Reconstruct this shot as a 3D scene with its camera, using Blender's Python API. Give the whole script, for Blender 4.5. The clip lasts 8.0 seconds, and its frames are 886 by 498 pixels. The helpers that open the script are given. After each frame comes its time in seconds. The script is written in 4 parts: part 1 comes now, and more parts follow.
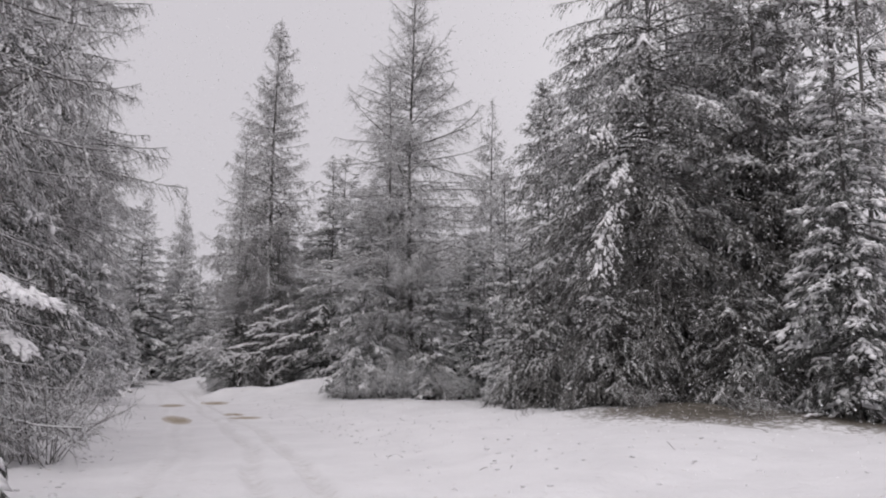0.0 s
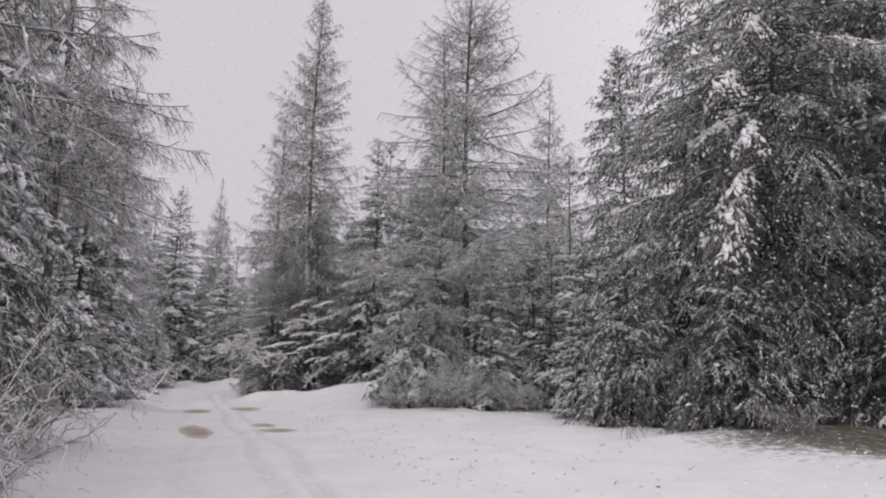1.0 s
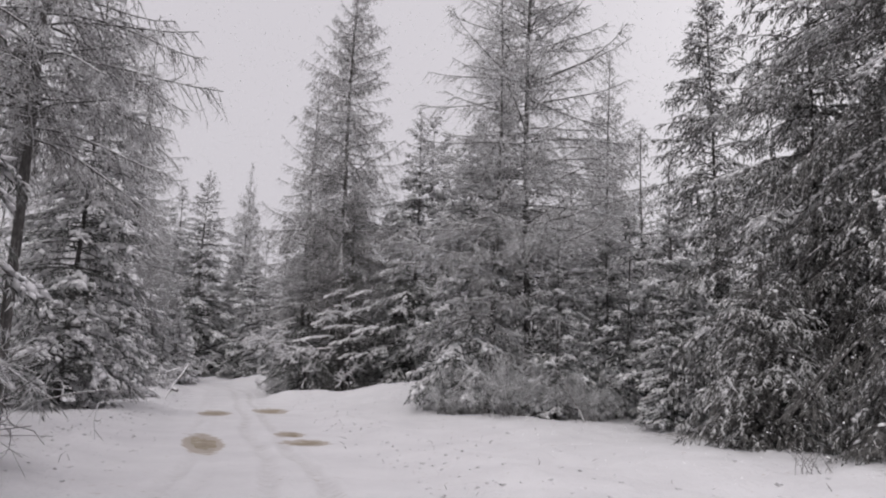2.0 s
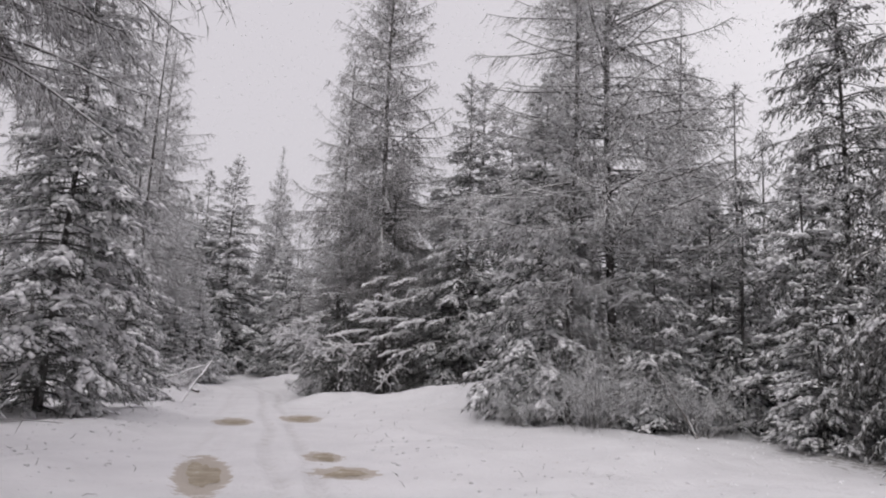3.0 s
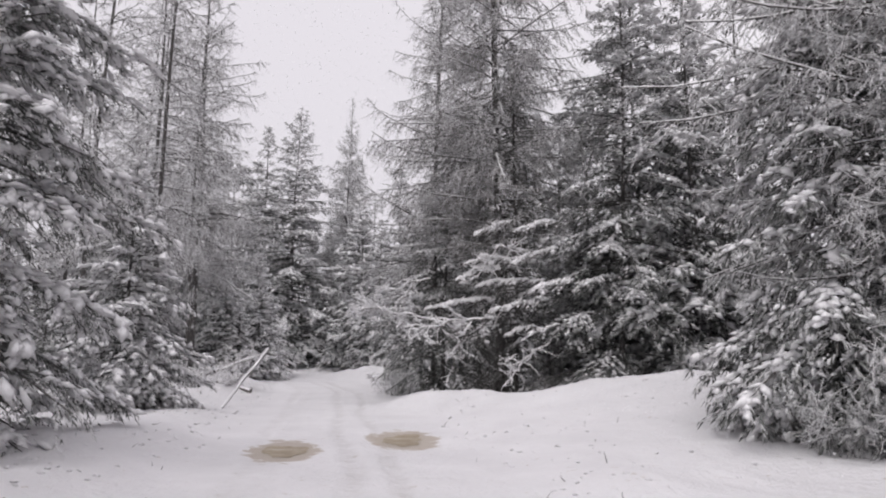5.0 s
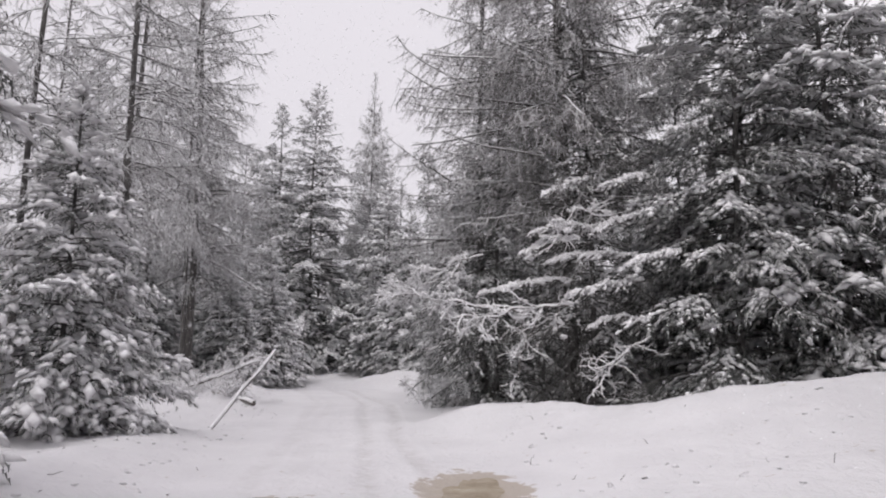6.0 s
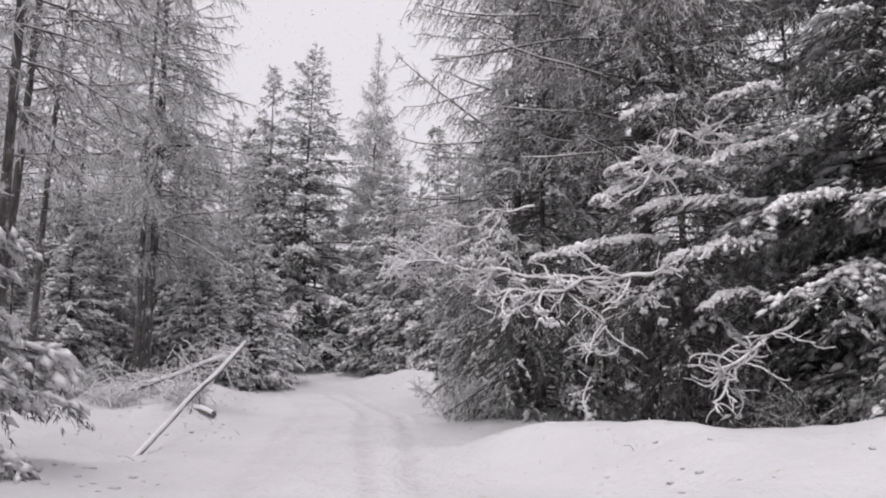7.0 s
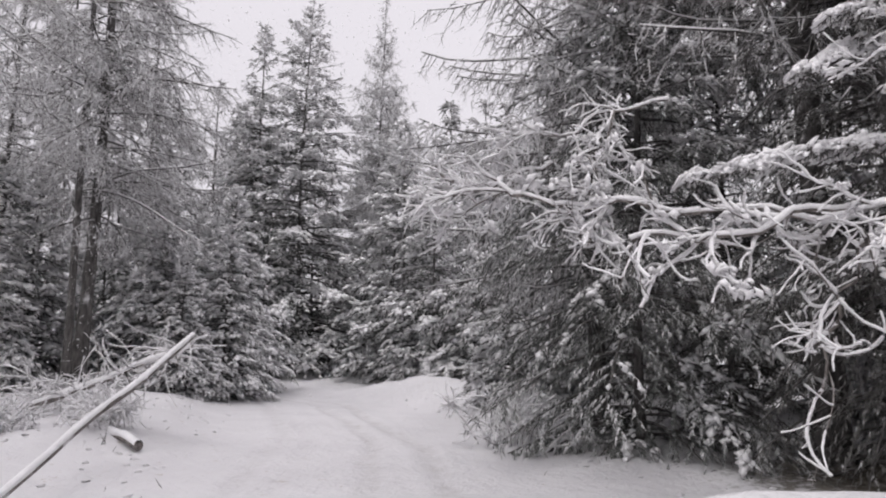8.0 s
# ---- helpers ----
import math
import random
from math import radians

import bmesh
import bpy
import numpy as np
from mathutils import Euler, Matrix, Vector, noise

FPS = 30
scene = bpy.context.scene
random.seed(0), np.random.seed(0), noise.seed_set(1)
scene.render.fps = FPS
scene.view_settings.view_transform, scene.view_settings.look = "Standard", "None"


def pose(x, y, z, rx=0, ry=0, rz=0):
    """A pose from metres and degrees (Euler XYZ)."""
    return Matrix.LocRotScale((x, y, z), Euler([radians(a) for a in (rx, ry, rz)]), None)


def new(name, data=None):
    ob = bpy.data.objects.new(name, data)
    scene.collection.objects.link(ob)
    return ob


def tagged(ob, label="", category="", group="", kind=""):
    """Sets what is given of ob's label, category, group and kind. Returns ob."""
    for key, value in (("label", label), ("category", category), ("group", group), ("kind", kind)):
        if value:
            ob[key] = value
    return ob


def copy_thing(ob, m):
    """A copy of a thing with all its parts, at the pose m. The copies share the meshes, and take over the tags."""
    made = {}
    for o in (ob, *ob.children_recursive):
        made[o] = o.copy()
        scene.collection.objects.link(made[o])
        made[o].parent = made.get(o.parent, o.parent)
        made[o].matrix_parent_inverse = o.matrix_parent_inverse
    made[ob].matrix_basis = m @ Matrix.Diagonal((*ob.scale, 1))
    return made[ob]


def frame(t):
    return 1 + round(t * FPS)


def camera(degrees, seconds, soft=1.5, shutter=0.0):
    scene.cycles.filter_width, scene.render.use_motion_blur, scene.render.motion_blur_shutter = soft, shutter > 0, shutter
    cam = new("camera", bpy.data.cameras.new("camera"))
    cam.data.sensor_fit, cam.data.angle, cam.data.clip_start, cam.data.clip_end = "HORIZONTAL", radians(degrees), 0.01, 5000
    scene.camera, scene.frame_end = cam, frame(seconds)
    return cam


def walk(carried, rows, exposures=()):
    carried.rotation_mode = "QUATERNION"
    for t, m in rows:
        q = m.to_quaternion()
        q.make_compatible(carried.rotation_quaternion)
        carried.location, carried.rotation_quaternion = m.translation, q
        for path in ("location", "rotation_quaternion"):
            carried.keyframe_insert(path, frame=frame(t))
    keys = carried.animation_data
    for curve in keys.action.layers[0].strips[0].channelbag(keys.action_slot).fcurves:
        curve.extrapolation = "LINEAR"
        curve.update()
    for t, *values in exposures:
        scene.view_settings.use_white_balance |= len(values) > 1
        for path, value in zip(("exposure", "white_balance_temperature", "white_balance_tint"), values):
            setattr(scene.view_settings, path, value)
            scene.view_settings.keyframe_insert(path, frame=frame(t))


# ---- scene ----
cam = camera(64.5, 8.0, soft=2.0)
METRES, EYE, TILT, LEAN, TURN = 32.0, 1.3, 9.3, 0.0, 0.0
ROWS = [
    (0.0, 0.0, 0.0, 0.0, 0.0, 0.0, -0.0),
    (0.5, -0.0129, 0.0539, -0.0089, 1.68, 0.06, -0.28),
    (1.0, -0.0265, 0.1104, -0.0175, 3.04, 0.31, -0.49),
    (1.5, -0.0416, 0.1662, -0.0276, 4.25, 0.28, -0.81),
    (3.0, -0.0943, 0.3393, -0.0556, 8.26, 0.01, -0.8),
    (3.5, -0.1154, 0.398, -0.0667, 9.53, -0.24, -0.48),
    (4.0, -0.1381, 0.4574, -0.0789, 11.17, -0.74, 0.18),
    (4.5, -0.1633, 0.5152, -0.0911, 12.56, -0.75, 0.6),
    (6.0, -0.2412, 0.6943, -0.1253, 15.67, -0.22, 1.98),
    (6.5, -0.2643, 0.7524, -0.1352, 15.84, -0.23, 1.78),
    (7.0, -0.2882, 0.8112, -0.1462, 15.89, -0.34, 1.8),
    (7.5, -0.3139, 0.8691, -0.1578, 15.99, -0.29, 1.56),
    (8.0, -0.3376, 0.9241, -0.1662, 16.04, 0.0, 1.53),
]
walk(cam, [(t, pose(0, 0, EYE, TILT, LEAN, TURN) @ pose(METRES * x, METRES * y, METRES * z, 90 + pitch, roll, yaw)) for t, x, y, z, yaw, pitch, roll in ROWS],
     exposures=[(0.0, -0.24), (1.5, -0.20), (3.0, -0.14), (4.0, 0.05), (6.0, 0.13), (8.0, 0.16)])

# ---------------------------------------------------------------- light
world = bpy.data.worlds.new("overcast_sky")
scene.world = world
world.use_nodes = True
wn, wl = world.node_tree.nodes, world.node_tree.links
for n in list(wn):
    wn.remove(n)
w_out = wn.new("ShaderNodeOutputWorld")
w_bg = wn.new("ShaderNodeBackground")
sky = wn.new("ShaderNodeTexSky")
sky.sky_type = "NISHITA"
sky.sun_disc = False
sky.sun_elevation = radians(28)
sky.sun_rotation = radians(20)
sky.air_density, sky.dust_density, sky.ozone_density = 1.0, 6.0, 1.0
grey = wn.new("ShaderNodeHueSaturation")
grey.inputs["Saturation"].default_value = 0.08
grey.inputs["Value"].default_value = 0.05
wl.new(sky.outputs[0], grey.inputs["Color"])
# an even cloud layer, brighter towards the zenith
w_geo = wn.new("ShaderNodeTexCoord")
w_sep = wn.new("ShaderNodeSeparateXYZ")
wl.new(w_geo.outputs["Generated"], w_sep.inputs[0])
w_ramp = wn.new("ShaderNodeValToRGB")
w_ramp.color_ramp.elements[0].position = 0.0
w_ramp.color_ramp.elements[0].color = (0.72, 0.691, 0.74, 1)
w_ramp.color_ramp.elements[1].position = 1.0
w_ramp.color_ramp.elements[1].color = (1.4, 1.34, 1.44, 1)
w_mid = w_ramp.color_ramp.elements.new(0.5)
w_mid.color = (0.755, 0.722, 0.775, 1)
wl.new(w_sep.outputs["Z"], w_ramp.inputs[0])
w_mix = wn.new("ShaderNodeMixRGB")
w_mix.inputs[0].default_value = 0.96
wl.new(grey.outputs[0], w_mix.inputs[1])
wl.new(w_ramp.outputs[0], w_mix.inputs[2])
wl.new(w_mix.outputs[0], w_bg.inputs["Color"])
w_bg.inputs["Strength"].default_value = 1.0
wl.new(w_bg.outputs[0], w_out.inputs[0])

sun = new("sun", bpy.data.lights.new("sun", "SUN"))
sun.data.energy = 1.4
sun.data.angle = radians(60)
sun.data.color = (1.0, 0.98, 0.96)
sun.matrix_world = pose(0, 0, 30, 32, 0, -20)


# ---------------------------------------------------------------- materials
def material(name, rough, build):
    m = bpy.data.materials.new(name)
    m.use_nodes = True
    nt = m.node_tree
    bsdf = nt.nodes["Principled BSDF"]
    bsdf.inputs["Roughness"].default_value = rough
    build(nt, bsdf)
    return m


def noise_tex(nt, scale, detail=4.0, rough=0.6, space="Object"):
    co = nt.nodes.new("ShaderNodeTexCoord")
    n = nt.nodes.new("ShaderNodeTexNoise")
    n.inputs["Scale"].default_value = scale
    n.inputs["Detail"].default_value = detail
    n.inputs["Roughness"].default_value = rough
    nt.links.new(co.outputs[space], n.inputs["Vector"])
    return n


def ramp(nt, fac, stops):
    r = nt.nodes.new("ShaderNodeValToRGB")
    els = r.color_ramp.elements
    while len(els) < len(stops):
        els.new(0.5)
    for e, (p, c) in zip(els, stops):
        e.position, e.color = p, (*c, 1)
    nt.links.new(fac, r.inputs[0])
    return r


def mix(nt, fac, a, b, mode="MIX"):
    m = nt.nodes.new("ShaderNodeMixRGB")
    m.blend_type = mode
    for i, v in enumerate((fac, a, b)):
        if isinstance(v, (int, float)):
            m.inputs[i].default_value = v
        elif isinstance(v, tuple):
            m.inputs[i].default_value = (*v, 1)
        else:
            nt.links.new(v, m.inputs[i])
    return m.outputs[0]


def bump(nt, bsdf, height, strength, dist):
    b = nt.nodes.new("ShaderNodeBump")
    b.inputs["Strength"].default_value = strength
    b.inputs["Distance"].default_value = dist
    nt.links.new(height, b.inputs["Height"])
    nt.links.new(b.outputs[0], bsdf.inputs["Normal"])


def mat_ground(nt, bsdf):
    a = noise_tex(nt, 0.9, 5)
    b = noise_tex(nt, 14, 4)
    c = noise_tex(nt, 6, 6, 0.7)
    snow = ramp(nt, a.outputs["Fac"], [(0.3, (0.625, 0.614, 0.628)), (0.7, (0.71, 0.698, 0.712))]).outputs[0]
    litter = ramp(nt, c.outputs["Fac"], [(0.35, (0.05, 0.042, 0.035)), (0.55, (0.13, 0.115, 0.095)), (0.7, (0.42, 0.4, 0.39))]).outputs[0]
    att = nt.nodes.new("ShaderNodeAttribute")
    att.attribute_name = "bare"
    m = nt.nodes.new("ShaderNodeMath")
    m.operation = "ADD"
    m.use_clamp = True
    nt.links.new(att.outputs["Fac"], m.inputs[0])
    s = nt.nodes.new("ShaderNodeMath")
    s.operation = "MULTIPLY_ADD"
    s.inputs[1].default_value = 1.6
    s.inputs[2].default_value = -1.0
    nt.links.new(c.outputs["Fac"], s.inputs[0])
    nt.links.new(s.outputs[0], m.inputs[1])
    edge = ramp(nt, m.outputs[0], [(0.25, (0, 0, 0)), (0.55, (1, 1, 1))]).outputs[0]
    dirt = nt.nodes.new("ShaderNodeAttribute")
    dirt.attribute_name = "dirt"
    dm = nt.nodes.new("ShaderNodeMath")
    dm.operation = "MULTIPLY"
    nt.links.new(dirt.outputs["Fac"], dm.inputs[0])
    nt.links.new(ramp(nt, c.outputs["Fac"], [(0.35, (0, 0, 0)), (0.65, (0.8, 0.8, 0.8))]).outputs[0], dm.inputs[1])
    snow = mix(nt, dm.outputs[0], snow, (0.45, 0.43, 0.425))
    mud = nt.nodes.new("ShaderNodeAttribute")
    mud.attribute_name = "mud"
    mm = nt.nodes.new("ShaderNodeMath")
    mm.operation = "MULTIPLY_ADD"
    nt.links.new(c.outputs["Fac"], mm.inputs[0])
    mm.inputs[1].default_value = 1.4
    nt.links.new(mud.outputs["Fac"], mm.inputs[2])
    snow = mix(nt, ramp(nt, mm.outputs[0], [(0.9, (0, 0, 0)), (1.6, (0.75, 0.75, 0.75))]).outputs[0], snow, (0.36, 0.30, 0.235))
    nt.links.new(mix(nt, edge, snow, litter), bsdf.inputs["Base Color"])
    bsdf.inputs["Subsurface Weight"].default_value = 0.0
    bsdf.inputs["Specular IOR Level"].default_value = 0.2
    hsum = nt.nodes.new("ShaderNodeMath")
    hsum.operation = "MULTIPLY_ADD"
    hsum.inputs[1].default_value = 2.5
    nt.links.new(noise_tex(nt, 3.2, 5, 0.65).outputs["Fac"], hsum.inputs[0])
    nt.links.new(b.outputs["Fac"], hsum.inputs[2])
    bump(nt, bsdf, hsum.outputs[0], 0.55, 0.05)


def mat_tree_snow(nt, bsdf):
    a = noise_tex(nt, 9, 4)
    nt.links.new(ramp(nt, a.outputs["Fac"], [(0.3, (0.76, 0.75, 0.76)), (0.7, (0.88, 0.87, 0.88))]).outputs[0], bsdf.inputs["Base Color"])
    bsdf.inputs["Specular IOR Level"].default_value = 0.2
    bump(nt, bsdf, noise_tex(nt, 40, 3).outputs["Fac"], 0.6, 0.02)


def mat_bark(dark, light):
    def build(nt, bsdf):
        co = nt.nodes.new("ShaderNodeTexCoord")
        mp = nt.nodes.new("ShaderNodeMapping")
        mp.inputs["Scale"].default_value = (1, 1, 0.25)
        nt.links.new(co.outputs["Object"], mp.inputs[0])
        n = nt.nodes.new("ShaderNodeTexNoise")
        n.inputs["Scale"].default_value = 22
        n.inputs["Detail"].default_value = 6
        nt.links.new(mp.outputs[0], n.inputs["Vector"])
        big = noise_tex(nt, 1.3, 4)
        col = ramp(nt, n.outputs["Fac"], [(0.35, dark), (0.65, light)]).outputs[0]
        # wind-driven snow sticking to the bark
        stick = noise_tex(nt, 5, 6, 0.75)
        add = nt.nodes.new("ShaderNodeMath")
        add.operation = "MULTIPLY"
        nt.links.new(stick.outputs["Fac"], add.inputs[0])
        nt.links.new(big.outputs["Fac"], add.inputs[1])
        w = ramp(nt, add.outputs[0], [(0.30, (0, 0, 0)), (0.40, (1, 1, 1))]).outputs[0]
        nt.links.new(mix(nt, w, col, (0.7, 0.69, 0.7)), bsdf.inputs["Base Color"])
        bump(nt, bsdf, n.outputs["Fac"], 0.8, 0.03)
    return build


def mat_slush(nt, bsdf):
    """Brown melt water with grains and floes of snow in it."""
    big, fine = noise_tex(nt, 3.5, 6, 0.7), noise_tex(nt, 24, 4, 0.7)
    brown = ramp(nt, big.outputs["Fac"], [(0.35, (0.25, 0.205, 0.15)), (0.65, (0.40, 0.345, 0.27))]).outputs[0]
    m = nt.nodes.new("ShaderNodeMath")
    m.operation = "MULTIPLY"
    nt.links.new(big.outputs["Fac"], m.inputs[0])
    nt.links.new(fine.outputs["Fac"], m.inputs[1])
    floe = ramp(nt, m.outputs[0], [(0.33, (0, 0, 0)), (0.45, (0.7, 0.7, 0.7))]).outputs[0]
    nt.links.new(mix(nt, floe, brown, (0.6, 0.58, 0.56)), bsdf.inputs["Base Color"])
    bsdf.inputs["Specular IOR Level"].default_value = 0.2
    bump(nt, bsdf, fine.outputs["Fac"], 0.4, 0.02)


def mat_islands(stops, spec=0.25):
    def build(nt, bsdf):
        g = nt.nodes.new("ShaderNodeNewGeometry")
        big = noise_tex(nt, 0.8, 3)
        a = nt.nodes.new("ShaderNodeMath")
        a.operation = "MULTIPLY_ADD"
        a.inputs[1].default_value = 0.7
        nt.links.new(g.outputs["Random Per Island"], a.inputs[0])
        b = nt.nodes.new("ShaderNodeMath")
        b.operation = "MULTIPLY_ADD"
        b.inputs[1].default_value = 0.9
        b.inputs[2].default_value = -0.3
        nt.links.new(big.outputs["Fac"], b.inputs[0])
        nt.links.new(b.outputs[0], a.inputs[2])
        nt.links.new(ramp(nt, a.outputs[0], stops).outputs[0], bsdf.inputs["Base Color"])
        bsdf.inputs["Specular IOR Level"].default_value = spec
    return build


M_GROUND = material("snow_ground", 0.75, mat_ground)
M_SNOW = material("tree_snow", 0.7, mat_tree_snow)
M_BARK = material("dark_bark", 0.9, mat_bark((0.048, 0.044, 0.043), (0.135, 0.126, 0.121)))
M_GREY_BARK = material("grey_dead_wood", 0.9, mat_bark((0.09, 0.08, 0.075), (0.26, 0.235, 0.22)))
# Needle colours raised above real foliage: the haze that lifts shadows is painted in.
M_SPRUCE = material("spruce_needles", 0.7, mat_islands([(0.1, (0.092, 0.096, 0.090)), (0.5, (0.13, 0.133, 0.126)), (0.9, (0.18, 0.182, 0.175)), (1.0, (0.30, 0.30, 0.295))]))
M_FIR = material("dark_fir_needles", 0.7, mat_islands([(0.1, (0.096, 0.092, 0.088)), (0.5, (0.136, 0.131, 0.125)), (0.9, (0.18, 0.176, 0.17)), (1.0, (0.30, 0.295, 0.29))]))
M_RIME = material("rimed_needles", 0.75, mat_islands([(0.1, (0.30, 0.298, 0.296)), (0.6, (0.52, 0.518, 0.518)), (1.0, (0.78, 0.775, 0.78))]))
M_TWIG = material("larch_twigs", 0.85, mat_islands([(0.1, (0.11, 0.102, 0.100)), (0.6, (0.20, 0.190, 0.188)), (1.0, (0.36, 0.345, 0.34))]))
M_FROST = material("frost", 0.75, mat_islands([(0.1, (0.55, 0.545, 0.55)), (0.8, (0.82, 0.815, 0.82))]))
M_FLAKE = bpy.data.materials.new("snow_flake")
M_FLAKE.use_nodes = True
fl = M_FLAKE.node_tree
fl_d, fl_t, fl_m = fl.nodes.new("ShaderNodeBsdfDiffuse"), fl.nodes.new("ShaderNodeBsdfTranslucent"), fl.nodes.new("ShaderNodeMixShader")
fl_d.inputs[0].default_value = fl_t.inputs[0].default_value = (0.94, 0.94, 0.95, 1)
fl_m.inputs[0].default_value = 0.5
fl.links.new(fl_d.outputs[0], fl_m.inputs[1])
fl.links.new(fl_t.outputs[0], fl_m.inputs[2])
fl.links.new(fl_m.outputs[0], fl.nodes["Material Output"].inputs[0])
M_WATER = material("brown_slush", 0.6, mat_slush)


# ---------------------------------------------------------------- mesh helpers
class Geo:
    """Collects triangles in arrays."""

    def __init__(self):
        self.v, self.t, self.n = [], [], 0

    def add(self, verts, tris):
        verts, tris = np.asarray(verts, float).reshape(-1, 3), np.asarray(tris, int).reshape(-1, 3)
        self.v.append(verts)
        self.t.append(tris + self.n)
        self.n += len(verts)

    def mesh(self, name, mat, smooth=False):
        me = bpy.data.meshes.new(name)
        v = np.concatenate(self.v) if self.v else np.zeros((0, 3))
        t = np.concatenate(self.t) if self.t else np.zeros((0, 3), int)
        me.vertices.add(len(v))
        me.vertices.foreach_set("co", v.astype(np.float32).ravel())
        me.loops.add(t.size)
        me.loops.foreach_set("vertex_index", t.astype(np.int32).ravel())
        me.polygons.add(len(t))
        me.polygons.foreach_set("loop_start", np.arange(0, t.size, 3, dtype=np.int32))
        me.polygons.foreach_set("use_smooth", np.full(len(t), smooth))
        me.materials.append(mat)
        me.update(calc_edges=True)
        return me


def unit(a):
    return a / np.maximum(np.linalg.norm(a, axis=-1, keepdims=True), 1e-9)


UP = np.array((0.0, 0.0, 1.0))


def tubes(geo, paths, radii, sides=3):
    """Tapered tubes along N paths of k points each."""
    paths, radii = np.asarray(paths, float), np.asarray(radii, float)
    n, k, _ = paths.shape
    if n == 0:
        return
    d = unit(np.gradient(paths, axis=1))
    ref = np.where(np.abs(d[..., 2:3]) > 0.9, np.array((1.0, 0, 0)), UP)
    a = unit(np.cross(d, ref))
    b = np.cross(d, a)
    ang = np.arange(sides) * 2 * np.pi / sides
    ring = a[:, :, None] * np.cos(ang)[:, None] + b[:, :, None] * np.sin(ang)[:, None]
    v = paths[:, :, None] + ring * radii[:, :, None, None]
    idx = np.arange(n * k * sides).reshape(n, k, sides)
    p, q = idx[:, :-1], idx[:, 1:]
    p2, q2 = np.roll(p, -1, 2), np.roll(q, -1, 2)
    tris = np.stack((np.stack((p, q, q2), -1), np.stack((p, q2, p2), -1)))
    geo.add(v, tris)


def spikes(geo, p, tip, width, sides=3):
    """Thin cones from p to tip."""
    n = len(p)
    if n == 0:
        return
    d = unit(tip - p)
    ref = np.where(np.abs(d[..., 2:3]) > 0.9, np.array((1.0, 0, 0)), UP)
    a = unit(np.cross(d, ref))
    b = np.cross(d, a)
    ang = np.arange(sides) * 2 * np.pi / sides
    ring = p[:, None] + (a[:, None] * np.cos(ang)[:, None] + b[:, None] * np.sin(ang)[:, None]) * np.reshape(width, (-1, 1, 1))
    v = np.concatenate((ring, tip[:, None]), 1)
    base = np.arange(n)[:, None] * (sides + 1)
    i = np.arange(sides)[None]
    tris = np.stack((base + i, base + (i + 1) % sides, np.broadcast_to(base + sides, (n, sides))), -1)
    geo.add(v, tris)


def blades(geo, p, d, w, length, width):
    """Single triangles: needle sprays from p along d, w the width's direction."""
    n = len(p)
    if n == 0:
        return
    hw = w * np.reshape(width, (-1, 1)) / 2
    v = np.stack((p - hw, p + hw, p + d * np.reshape(length, (-1, 1))), 1)
    geo.add(v, np.arange(3 * n))


def ico(level):
    bm = bmesh.new()
    bmesh.ops.create_icosphere(bm, subdivisions=level, radius=1)
    v = np.array([x.co[:] for x in bm.verts])
    t = np.array([[x.index for x in f.verts] for f in bm.faces])
    bm.free()
    return v, t


ICO1 = ico(1)
OCTA = (np.array([(1, 0, 0), (-1, 0, 0), (0, 1, 0), (0, -1, 0), (0, 0, 1), (0, 0, -1)], float),
        np.array([(0, 2, 4), (2, 1, 4), (1, 3, 4), (3, 0, 4), (2, 0, 5), (1, 2, 5), (3, 1, 5), (0, 3, 5)]))


def blobs(geo, p, along, la, lb, lc, rng, tmpl, rough=0.2):
    """Uneven lumps of snow: half lengths la along, lb across, lc up."""
    n = len(p)
    if n == 0:
        return
    tv, tt = tmpl
    x = unit(along)
    y = unit(np.cross(np.broadcast_to(UP, x.shape), x))
    z = np.cross(x, y)
    r = 1 + rough * rng.normal(size=(n, len(tv), 1))
    loc = tv[None] * r
    flat = np.where(loc[..., 2:3] < 0, 0.45, 1.0)
    v = p[:, None] + x[:, None] * loc[..., :1] * np.reshape(la, (-1, 1, 1)) + y[:, None] * loc[..., 1:2] * np.reshape(lb, (-1, 1, 1)) \
        + z[:, None] * loc[..., 2:] * flat * np.reshape(lc, (-1, 1, 1))
    geo.add(v, tt[None] + (np.arange(n) * len(tv))[:, None, None])


def part(name, geo, mat, parent, label="", smooth=False):
    ob = new(name, geo.mesh(name, mat, smooth))
    ob.parent = parent
    if label:
        tagged(ob, label)
    return ob


# ---------------------------------------------------------------- ground
ROAD = [(-40, 6.0), (0, 0.2), (5, -1.2), (11, -3.0), (17, -5.2), (22, -7.4), (27, -9.4), (32, -11.6), (38, -14.0), (43, -17.2), (47, -23), (50, -34), (52, -60)]
GROUND_Z = [(-400, 0.1), (-10, 0.1), (5, 0.08), (12, -0.04), (19, -0.2), (28, -0.24), (34, -0.25), (40, -0.12), (46, -0.05), (60, 0.2), (120, 0.6), (400, 1)]
BANKS = [  # x, y, radius x, radius y, height
    (-4.2, 33.0, 3.2, 1.8, 0.85), (-7.4, 33.4, 1.8, 1.4, 0.28), (-1.0, 27.5, 3.0, 2.5, 0.1), (-15.4, 43.2, 2.6, 1.6, 0.42),
    (-11.5, 41.0, 2.0, 1.8, 0.3), (-15.1, 33.8, 1.6, 1.6, -0.2), (-18.5, 39.0, 2.6, 2.6, 0.22), (-13, 24.5, 3, 4, 0.12), (6.2, 17.8, 4.6, 3.8, 0.34),
]
RIDGES = [(-10.4, 34.2, 0.85, 0.5, 0.36), (-9.3, 34.1, 0.8, 0.55, 0.18)]  # thrown up at the track's very edge


